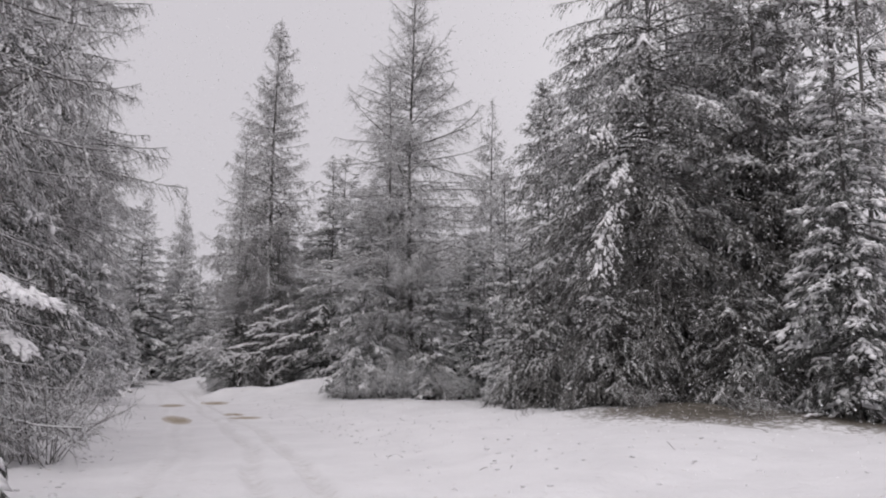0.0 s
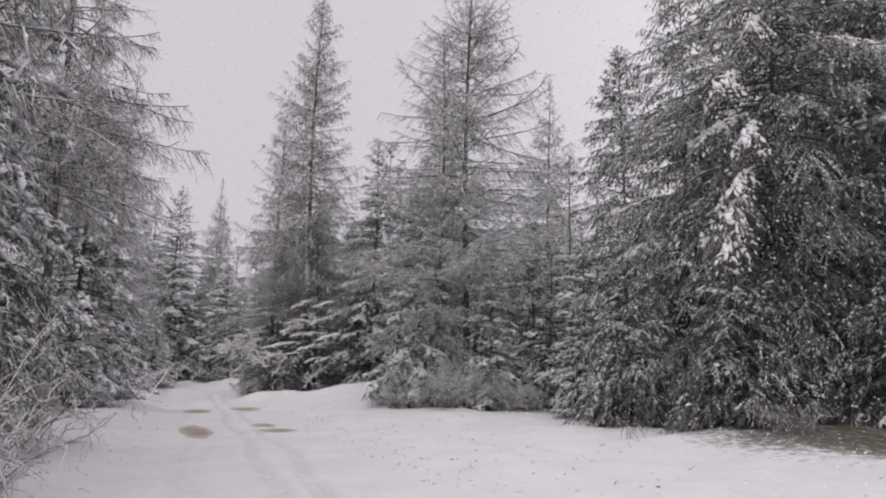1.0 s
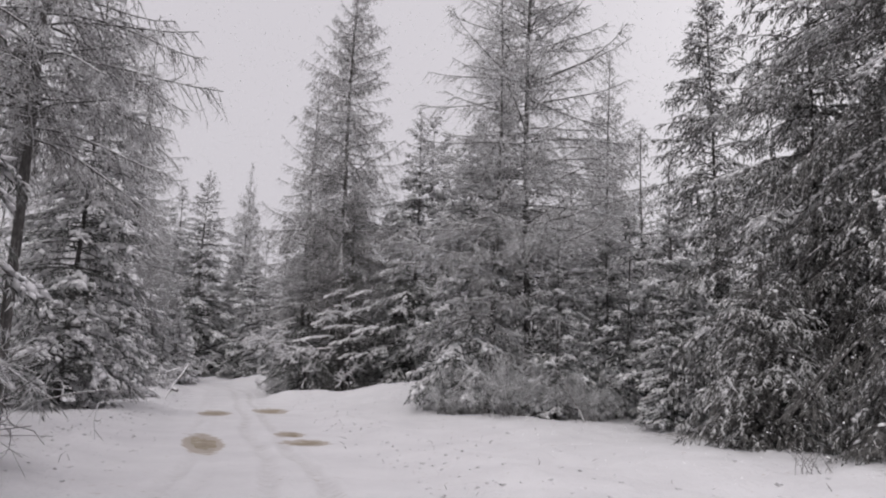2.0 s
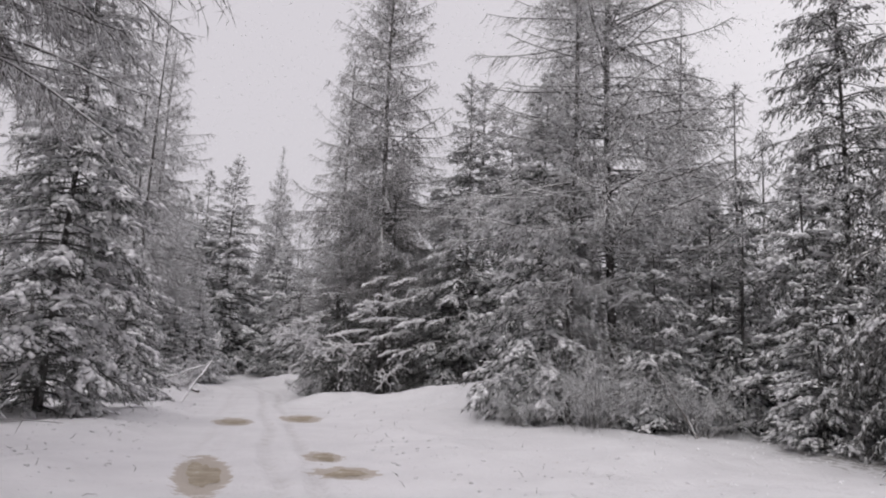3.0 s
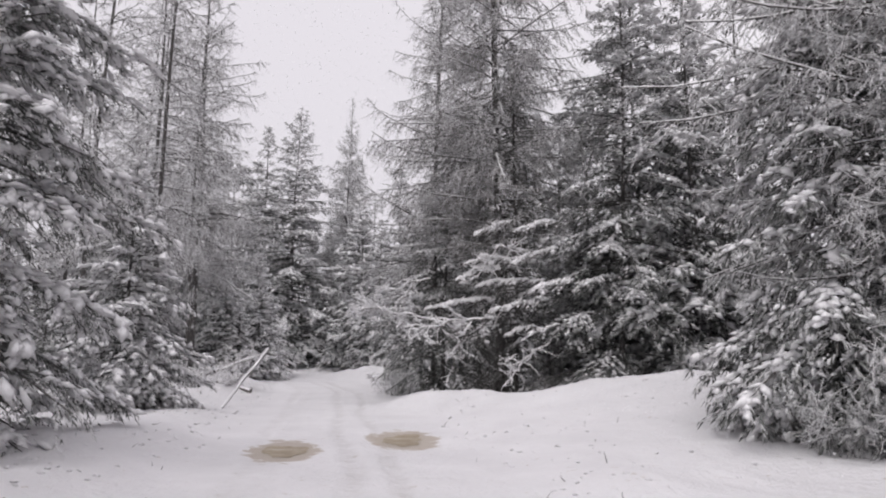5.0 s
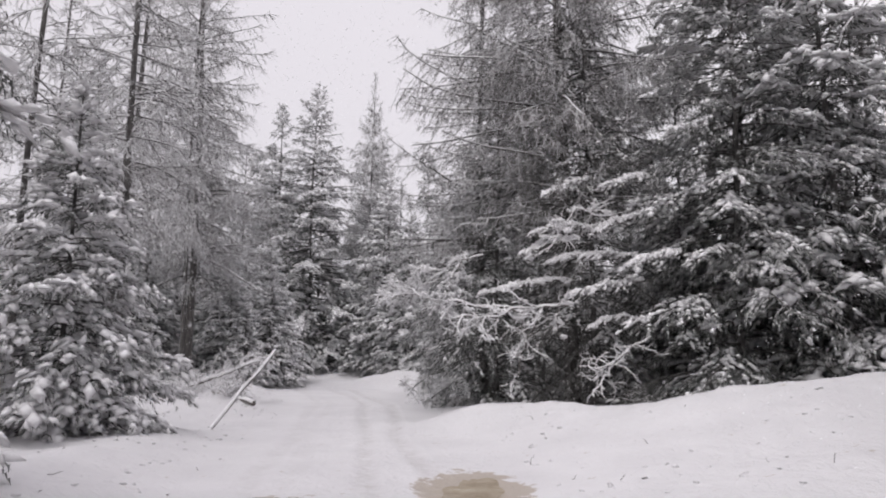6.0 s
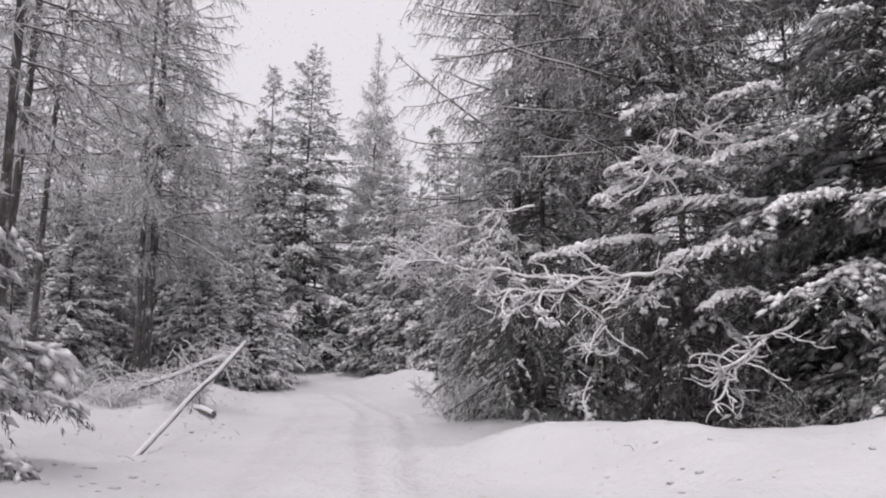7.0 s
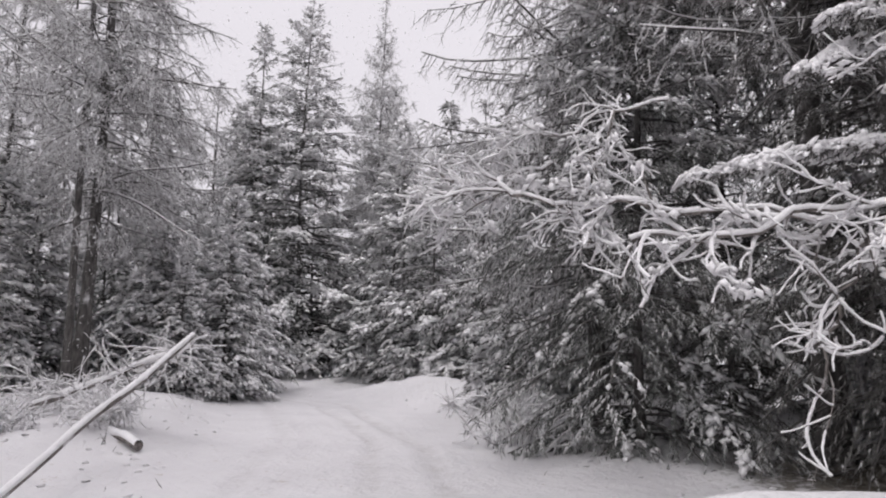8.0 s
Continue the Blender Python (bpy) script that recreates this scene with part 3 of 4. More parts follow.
YOUNG = evergreen("spruce_tree", "young spruce with snow on its layered boughs", -14.6, 46.4, 7.2, 2.0, 37, 120, 0.015, 0.15, 1.0, 0.8, 0.85, 1.0, 0.45, 0.75, lump=0.062, slim=0.19)
for x, y, k, a in ((-20.3, 42.2, 0.75, 20), (-21.7, 39.2, 0.75, 120), (-23.0, 41.6, 1.05, 320), (-19.3, 43.0, 0.75, 160), (-22.4, 44.8, 1.05, 30), (-21.2, 42.8, 0.95, 90), (-19.3, 41.6, 0.55, 220), (-24.2, 39.4, 1.0, 250), (-20.6, 45.2, 1.05, 300), (-19.9, 36.6, 0.4, 60)):
    copy_thing(SMALL, pose(x, y, gz(x, y) - 0.06, 0, 0, a) @ Matrix.Diagonal((k, k, k, 1)))
for x, y, k, a in ((-4.2, 36.8, 1.5, 85), (-5.4, 38.9, 1.8, 145), (2.6, 27.2, 0.9, 35), (2.2, 25.4, 0.55, 175), (-0.5, 28.0, 0.75, 15), (1.1, 29.0, 0.9, 75), (-12.6, 44.2, 0.9, 50), (-12.9, 41.4, 0.55, 200), (-10.9, 42.8, 1.05, 250), (-8.0, 41.5, 1.25, 310), (-17.2, 50.6, 0.7, 140), (-23.6, 48.6, 0.75, 70), (-25.2, 47.2, 0.8, 200), (-15.8, 50.5, 0.6, 10), (-17.7, 49.6, 1.1, 100), (-16.3, 48.2, 0.95, 230), (-18.7, 51.4, 1.2, 300), (-26.2, 49.4, 1.2, 15)):
    copy_thing(YOUNG, pose(x, y, gz(x, y) - 0.06, 0, 0, a) @ Matrix.Diagonal((k, k, k, 1)))
PINE = larch("pine_tree", "tall pine with a bare dark trunk and hooked frosted twigs", -20.4, 40.25, 15.4, 4.0, 25, 0.2, 200, 1.5, (0.12, 0.024), 1.2, frost=0.85, girth=0.11, droop=0.6, power=0.62, fringe=0.5, stick=0.0)
PINE_THIN = larch("pine_tree", "thin pine with a bare dark trunk", -20.15, 39.75, 16, 2.4, 26, 0.22, 100, 0.9, (0.22, 0.042), 0.7, frost=0.88, girth=0.06, droop=0.5, power=0.6, far=True, clump=0.0, stick=0.0)
TALL = evergreen("fir_tree", "tall dark fir rising behind the front row", 9.6, 20.2, 19, 3.0, 30, 150, 0.03, 0.26, 0.7, 0.55, 0.3, 0.85, 0.6, 0.6, lump=0.08, shelter=0.6, far=True, mat=M_FIR)
for x, y, k, a in ((9.9, 24.0, 1.12, 110), (-2.3, 41.0, 0.8, 20), (-3.6, 44.5, 0.8, 250), (13.2, 26.5, 1.0, 200), (8.9, 26.0, 1.1, 20), (12.4, 21.6, 1.18, 70), (-18.2, 18.0, 0.8, 40), (-16.5, 12.5, 0.85, 300)):
    copy_thing(TALL, pose(x, y, gz(x, y) - 0.06, 0, 0, a) @ Matrix.Diagonal((k, k, k, 1)))
for x, y, k, a in ((10.8, 17.4, 1.05, 50), (8.6, 22.6, 1.05, 170), (13.2, 25.5, 1.1, 260), (-23.2, 41.0, 0.95, 30), (-19.2, 36.0, 0.9, 100), (-25.4, 44.5, 0.95, 280), (-25.5, 48.0, 0.95, 330), (-16.6, 28.2, 0.85, 60),
                   (-16.3, 32.7, 0.95, 10), (-17.6, 33.8, 0.9, 200), (-17.0, 31.2, 0.85, 80), (-24.5, 38.8, 1.0, 140), (-15.8, 21.5, 0.9, 20)):
    copy_thing(PINE_THIN, pose(x, y, gz(x, y) - 0.06, 0, 0, a) @ Matrix.Diagonal((k, k, k, 1)))

# trees further in, copied from a few patterns
SPIRE = larch("larch_tree", "slender far larch like a pale spire", 3.2, 43.3, 18.3, 4.8, 22, 0.05, 250, 1.4, (0.34, 0.055), 0.75, frost=0.8, topw=0.02, far=True, power=0.95, clump=0.0)
PATTERN = [
    evergreen("spruce_tree", "snowy spruce standing inside the wood", -30, 58, 9, 2.3, 31, 90, 0.02, 0.30, 0.6, 0.6, 0.5, 0.7, 0.45, 0.75, lump=0.10, far=True),
    evergreen("spruce_tree", "snowy spruce standing inside the wood", -26, 62, 8, 2.0, 32, 84, 0.02, 0.30, 0.6, 0.6, 0.5, 0.7, 0.45, 0.8, lump=0.10, far=True),
    evergreen("fir_tree", "snowy fir standing inside the wood", -12, 60, 9.5, 2.6, 33, 90, 0.02, 0.30, 0.6, 0.6, 0.5, 0.7, 0.6, 0.7, lump=0.10, far=True, mat=M_FIR),
    larch("larch_tree", "bare frosted larch inside the wood", -34, 52, 10, 2.0, 34, 0.1, 95, 0.75, (0.34, 0.075), 0.65, far=True, frost=0.72, power=0.65, clump=0.0),
    larch("larch_tree", "bare frosted larch inside the wood", -18, 62, 10, 2.3, 35, 0.16, 95, 0.75, (0.34, 0.075), 0.65, far=True, frost=0.72, power=0.6, clump=0.0),
]
PATTERN_H = [9, 8, 9.5, 10, 10]


def place(pattern, x, y, height=None, turn=0.0, which=0):
    k = (height or PATTERN_H[which]) / PATTERN_H[which]
    w = k ** 0.6
    return copy_thing(pattern, pose(x, y, gz(x, y) - 0.06, 0, 0, turn) @ Matrix.Diagonal((w, w, k, 1)))


copy_thing(SPIRE, pose(-20.5, 54.3, gz(-20.5, 54.3) - 0.06, 0, 0, 80) @ Matrix.Diagonal((0.62, 0.62, 0.82, 1)))

# trees that close the wood behind the front row
for x, y, k, w, a in ((-27.0, 56.0, 12.0, 0, 10), (-24.5, 57.2, 11.5, 2, 70), (-21.6, 58.0, 12.5, 0, 140), (-19.0, 58.8, 12.0, 1, 200), (-16.2, 57.2, 11.0, 2, 260), (-29.2, 58.0, 12.5, 1, 300), (-13.6, 55.0, 11.0, 0, 330), (-26.6, 50.0, 10.0, 2, 0), (-19.4, 56.0, 9.5, 3, 40), (-18.2, 54.6, 7.0, 1, 90), (-17.4, 57.0, 8.0, 0, 10), (3.2, 34.2, 11.0, 3, 60), (4.8, 37.0, 10.5, 4, 10), (-26.0, 52.0, 11, 3, 80), (-26.5, 41.5, 12.0, 4, 220), (-25.5, 37.5, 12.0, 4, 15), (-20.8, 37.0, 3.2, 1, 50), (-22.8, 40.2, 4.5, 0, 140), (-24.6, 45.4, 6.5, 1, 33), (-26.6, 47.8, 9.5, 0, 66), (-25.8, 43.4, 6.0, 1, 99), (-29.0, 46.0, 9.0, 0, 132),
                      (-1.0, 33.8, 8.5, 2, 60), (1.2, 32.0, 7.5, 0, 130), (1.6, 28.4, 6.0, 1, 210), (-4.6, 38.2, 9.5, 0, 280), (0.6, 36.0, 9.5, 3, 330), (6.8, 27.6, 12.0, 2, 45), (-13.2, 49.0, 8.0, 3, 20), (-10.5, 47.0, 8.5, 4, 75)):
    place(PATTERN[w], x, y, k, a, w)

BOWED = evergreen("spruce_tree", "young spruce bowed under heavy snow at the track's edge", -4.6, 4.6, 5.5, 1.9, 36, 130, 0.02, 0.10, load=1.0, lump=0.055, hang=0.6, power=0.7)

wood = random.Random(5)
taken = [(o.location.x, o.location.y, 2.0) for o in list(scene.collection.objects) if o.parent is None and o.name.split(".")[0].endswith("_tree")]


def fill(count, x0, x1, y0, y1, h0, h1, gap, keep, kinds):
    """Scatter inside trees, clear of the track, of one another and of the front row."""
    done = tries = 0
    while done < count and tries < count * 60:
        tries += 1
        x, y = wood.uniform(x0, x1), wood.uniform(y0, y1)
        if not keep(x, y) or any((x - a) ** 2 + (y - b) ** 2 < (gap * 0.5 + c * 0.5) ** 2 for a, b, c in taken):
            continue
        w = wood.choice(kinds)
        place(PATTERN[w], x, y, wood.uniform(h0, h1), wood.uniform(0, 360), w)
        taken.append((x, y, gap))
        done += 1


def left_wood(x, y):
    return x < road_x(y) - (5.6 if y < 30 else 7.5) and not (y < 24 and x > -10.5) and x < -11.2


def right_wood(x, y):
    return x > road_x(y) + 6.0 and x > 7.2 - max(0.0, y - 22) * 0.55 and not (y < 17 and x < 10)


def back_wood(x, y):
    return abs(x - road_x(y)) > 4.0 and y > 41 + 0.2 * max(0.0, x + 8)


fill(9, -27, -11, 4, 46, 8, 13, 2.2, left_wood, (0, 1, 2, 3, 4, 3))
fill(10, 0, 22, 8, 44, 9, 14, 2.4, right_wood, (0, 2, 2, 3, 4))
fill(26, -42, 22, 42, 66, 6.5, 9.5, 2.3, back_wood, (0, 1, 2, 3, 0))
fill(12, -27, -17, 36, 47, 1.8, 4.5, 1.2, left_wood, (0, 1))
# Unseen trees behind the start, added to block and bounce light there.
fill(4, -22, 22, -22, -6, 8, 12, 3.5, lambda x, y: abs(x - road_x(y)) > 4, (0, 2, 3))
fill(7, -46, -26, 34, 56, 7, 10.5, 2.6, lambda x, y: x < road_x(y) - 4 or y > 44, (0, 1, 2))


# ---------------------------------------------------------------- dead wood, bushes, small things
def crooked(rng, p0, p1, k, sag, wob):
    """A crooked path from p0 to p1 in k points."""
    p0, p1 = np.array(p0, float), np.array(p1, float)
    s = np.linspace(0, 1, k)[:, None]
    p = p0 * (1 - s) + p1 * s
    t = s * 2 * np.pi
    f, g = rng.uniform(0, 6, (2, 3))
    p += (wob * np.sqrt(np.sin(s * np.pi).clip(0))) * (1.5 * np.sin(1.2 * t + f) + 0.8 * np.sin(2.7 * t + g) + rng.normal(0, 0.3, (k, 3)))
    p[:, 2] += -sag * np.sin(s[:, 0] * np.pi)
    return p


def spread(rng, paths, count, l0, l1, bias, k=5, wob=0.12, s0=0.15, curl=1.6):
    """Sinuous side twigs on the paths: each keeps bending one way, with small changes."""
    n = len(paths)
    i = np.repeat(np.arange(n), count)
    m = len(i)
    p, d = along(paths, i, rng.uniform(s0, 1.0, m))
    dirs = unit(d * 0.55 + rng.normal(0, 0.75, (m, 3)) + np.array(bias))
    turn = rng.normal(0, curl / k, (m, 3))
    ln = rng.uniform(l0, l1, m)
    out = np.zeros((m, k, 3))
    out[:, 0] = p
    for j in range(1, k):
        dirs = unit(dirs + turn + rng.normal(0, wob, (m, 3)))
        turn = turn * 0.9 + rng.normal(0, 0.5 / k, (m, 3))
        out[:, j] = out[:, j - 1] + dirs * (ln / (k - 1))[:, None]
    return out


def taper(paths, a, b):
    k = paths.shape[1]
    return np.tile(np.linspace(a, b, k), (len(paths), 1))


def snowed(geo, paths, rad, rng, lift=0.8, extra=0.006, step=0.03):
    """Ridges of small lumps of snow along the upper side of twigs that are not too steep, with gaps where it fell off."""
    d = paths[:, -1] - paths[:, 0]
    long = np.linalg.norm(np.diff(paths, axis=1), axis=2).sum(1)
    flat = np.abs(d[:, 2]) < 0.88 * np.linalg.norm(d, axis=1)
    n = np.where(flat, np.maximum((long / step).astype(int), 2), 0)
    i = np.repeat(np.arange(len(paths)), n)
    f = rng.uniform(0, 1, len(i))
    keep = np.sin(f * 9 + i * 2.1) > -0.85
    i, f = i[keep], f[keep]
    p, d = along(paths, i, f)
    r = rad[i, 0] * (1 - f) + rad[i, -1] * f
    w = (r * 0.75 + extra) * rng.uniform(0.75, 1.3, len(i))
    pp, rr = paths[flat].copy(), rad[flat]
    pp[:, :, 2] += rr * lift + extra * 0.4
    tubes(geo, pp, (rr * 0.85 + extra) * rng.uniform(0.7, 1.2, rr.shape), 5)
    blobs(geo, p + UP * (r * lift)[:, None] + rng.normal(0, 0.2, (len(i), 3)) * w[:, None], d, np.maximum(w * 1.3, step * 0.9), w, w * 0.8, rng, OCTA, 0.14)


def dead_bough(name, label, stems, seed, r0, r1, t1=(10, 0.35, 0.9), t2=(4, 0.12, 0.4), pads=30, bias=(0, 0, -0.3), crust=1.0):
    """A crooked dead bough with two orders of twigs, loaded with snow."""
    rng = np.random.default_rng(seed)
    base = new(name)
    wood_g, snow_g = Geo(), Geo()
    main = np.stack([crooked(rng, a, b, 14, 0.03, 0.03) for a, b in stems])
    one = spread(rng, main, t1[0], t1[1], t1[2], bias, 9, wob=0.17, curl=0.9)
    two = spread(rng, one, t2[0], t2[1], t2[2], bias, 6, wob=0.17, curl=0.9)
    for paths, a, b, side, load in ((main, r0, r1, 6, 1.0), (one, r1, r1 * 0.5, 4, 0.8), (two, r1 * 0.5, r1 * 0.25, 3, 0.5)):
        rad = taper(paths, a, b)
        tubes(wood_g, paths, rad, side)
        snowed(snow_g, paths, rad, rng, extra=(0.005 + 0.9 * r1) * load * crust, step=0.045)
    if pads:
        i = rng.integers(0, len(one), pads)
        p, d = along(one, i, rng.uniform(0.3, 1, pads))
        size = np.repeat(rng.uniform(0.04, 0.085, pads), 7)
        q = len(size)
        p, d = np.repeat(p, 7, 0), np.repeat(d, 7, 0) + rng.normal(0, 0.5, (q, 3))
        p = p + rng.normal(0, 0.55, (q, 3)) * size[:, None] * (1, 1, 0.4) + UP * 0.02
        size = size * rng.uniform(0.25, 0.5, q)
        blobs(snow_g, p, d, size * 1.5, size, size * 0.8, rng, OCTA, 0.16)
    part("dead_wood", wood_g, M_GREY_BARK, base, "grey-brown crooked dead twigs", True)
    tagged(part("snow_ridge", snow_g, M_SNOW, base, "snow lying along the twigs", True), kind="stuff")
    return tagged(base, label, "branch")


dead_bough("dead_bough", "long crooked dead bough loaded with snow above the track",
           [((-8.9, 34.7, 1.82), (-10.44, 34.9, 1.83)), ((-10.44, 34.9, 1.83), (-11.65, 35.1, 2.05)), ((-11.65, 35.1, 2.05), (-12.3, 35.3, 2.3)), ((-9.6, 34.75, 1.78), (-10.9, 34.7, 1.62))], 41, 0.018, 0.010, t1=(11, 0.25, 0.7), t2=(5, 0.1, 0.32), pads=60,
           bias=(-0.4, -0.1, -0.4), crust=0.8)
dead_bough("dead_bough", "hanging dead branch with thin snow-covered twigs",
           [((-9.5, 34.8, 1.75), (-9.68, 34.8, 1.2)), ((-9.68, 34.8, 1.2), (-9.85, 34.75, 0.66))], 42, 0.013, 0.007, t1=(8, 0.3, 0.6), t2=(3, 0.1, 0.3), pads=0, bias=(-0.3, 0, 0.05), crust=0.8)
dead_bough("dead_bough", "fan of fine dead twigs dusted with snow on a larch",
           [((-10.6, 35.5, 2.85), (-12.0, 35.3, 2.55)), ((-11.0, 35.4, 2.75), (-11.2, 35.1, 2.05)), ((-11.5, 35.5, 2.4), (-12.4, 35.2, 1.9))], 43, 0.011, 0.006, t1=(14, 0.25, 0.65), t2=(6, 0.1, 0.3), pads=80, bias=(-0.2, -0.1, -0.4), crust=0.8)
dead_bough("dead_bough", "dead crooked branch with snow pads hanging from the dark spruce",
           [((-7.9, 35.4, 3.3), (-8.8, 34.9, 3.55)), ((-8.8, 34.9, 3.55), (-9.3, 34.7, 2.75))], 44, 0.012, 0.0065, t1=(9, 0.25, 0.6), pads=50, crust=0.9)
dead_bough("dead_bough", "drooping dead branch low beside the track",
           [((-7.6, 35.0, 1.3), (-8.5, 34.7, 0.75)), ((-8.0, 35.0, 1.05), (-8.55, 34.6, 0.4))], 45, 0.012, 0.0065, t1=(8, 0.25, 0.6), t2=(4, 0.1, 0.3), pads=0, crust=0.8)


def snowy_bough(tree, root, tip, seed, width=0.5, load=1.0, k=1.0, droop=0.22):
    """A flat living bough of a tree: stem, side sprays hung with needles, and a fingered pad of snow on top."""
    rng = np.random.default_rng(seed)
    base = np.array(tree.location)
    stem = crooked(rng, np.array(root) - base, np.array(tip) - base, 9, -0.10, 0.018)[None]
    long = np.linalg.norm(np.array(tip) - np.array(root))
    m = int(26 * long / k)
    s = np.linspace(0.12, 0.99, m)
    p, d = along(stem, np.zeros(m, int), s)
    side = unit(np.cross(d, UP)) * np.where(np.arange(m) % 2, 1.0, -1.0)[:, None]
    ln = width * np.interp(s, (0.1, 0.35, 0.7, 1.0), (0.5, 1.0, 0.85, 0.35)) * rng.uniform(0.55, 1.15, m)
    out = unit(d * 0.85 + side * rng.uniform(0.5, 1.0, (m, 1)) + UP * rng.normal(-0.1, 0.12, (m, 1)))
    end = p + out * ln[:, None]
    end[:, 2] -= droop * ln
    twig = np.stack((p, (p + end) / 2 + UP * 0.03 * ln[:, None], end), 1)
    g, sn = Geo(), Geo()
    tubes(g, stem, k * np.linspace(0.014, 0.004, 9)[None], 5)
    tubes(g, twig, k * np.tile((0.005, 0.004, 0.002), (m, 1)), 3)
    q = m * 26
    ti = rng.integers(0, m, q)
    pp, dd = along(twig, ti, rng.uniform(0, 1, q))
    nd = unit(dd * 0.7 + rng.normal(0, 0.6, (q, 3)) + np.array((0, 0, -0.45)))
    blades(g, pp, nd, unit(np.cross(nd, rng.normal(0, 1, (q, 3)))), k * rng.uniform(0.03, 0.08, q), 0.013 * k)
    # fingers of snow on the sprays, thicker towards the stem
    q = int(m * 20 * load)
    ti = rng.integers(0, m, q)
    f = rng.uniform(0.0, 1.0, q)
    pp, dd = along(twig, ti, f)
    ok = np.sin(s[ti] * 17 + seed) + rng.normal(0, 0.6, q) > -0.75
    pp, dd, f = pp[ok], dd[ok], f[ok]
    r = k * rng.uniform(0.014, 0.034, len(pp)) * np.interp(f, (0, 0.5, 1), (1.25, 1.0, 0.6))
    blobs(sn, pp + rng.normal(0, 0.010 * k, pp.shape) + UP * (r * 0.5)[:, None], dd + rng.normal(0, 0.25, dd.shape), r * rng.uniform(1.4, 2.8, len(r)), r, r * rng.uniform(0.55, 0.85, len(r)), rng, ICO1, 0.14)
    ob = part("bough", g, M_FIR, tree)
    tagged(part("snow_pad", sn, M_SNOW, ob, "fresh snow lying in fingers on the bough", True), kind="stuff")
    return ob


for i, (root, tip, w, load) in enumerate((
        ((-8.7, 35.3, 2.3), (-10.5, 34.95, 2.08), 0.30, 1.3), ((-7.5, 35.6, 2.30), (-8.9, 34.8, 2.02), 0.42, 1.2), ((-8.8, 35.6, 3.15), (-9.8, 35.0, 2.78), 0.34, 1.0), ((-8.2, 35.5, 3.3), (-9.6, 35.0, 3.15), 0.30, 1.1),
        ((-7.6, 35.6, 2.75), (-9.2, 34.8, 2.62), 0.40, 1.1), ((-7.4, 35.6, 4.2), (-8.35, 34.9, 3.92), 0.38, 1.0), ((-7.5, 35.6, 3.55), (-8.45, 34.9, 3.12), 0.36, 1.0),
        ((-7.7, 35.5, 1.62), (-8.6, 34.9, 1.46), 0.22, 0.6), ((-8.5, 35.9, 4.3), (-9.4, 35.2, 3.9), 0.34, 0.8), ((-7.0, 35.0, 2.7), (-7.9, 34.3, 2.45), 0.36, 1.0))):
    snowy_bough(WALL, root, tip, 140 + i, w, load)


for i, (root, tip) in enumerate((((-4.5, 5.2, 2.05), (-2.95, 5.2, 1.75)), ((-4.4, 5.2, 1.75), (-3.1, 5.25, 1.42)))):
    snowy_bough(BOWED, root, tip, 180 + i, 0.36, 1.4)
GREAT_TIPS = ((3.73, 16.84, 6.84), (4.17, 16.83, 5.76), (3.58, 16.42, 3.49), (4.6, 17.2, 8.3), (3.9, 16.7, 4.7), (3.5, 17.3, 9.2), (5.2, 17.1, 9.6), (3.7, 16.5, 4.1))
# the great fir: a column of hanging, laden boughs and lighter ones round it
for i, tip in enumerate(GREAT_TIPS):
    ax, ay = tip[0] - GREAT.location.x, tip[1] - GREAT.location.y
    n = math.hypot(ax, ay)
    snowy_bough(GREAT, (tip[0] - 1.5 * ax / n, tip[1] - 1.5 * ay / n, tip[2] + 0.75), tip, 160 + i, 0.62, 0.26, 1.5, 1.0)


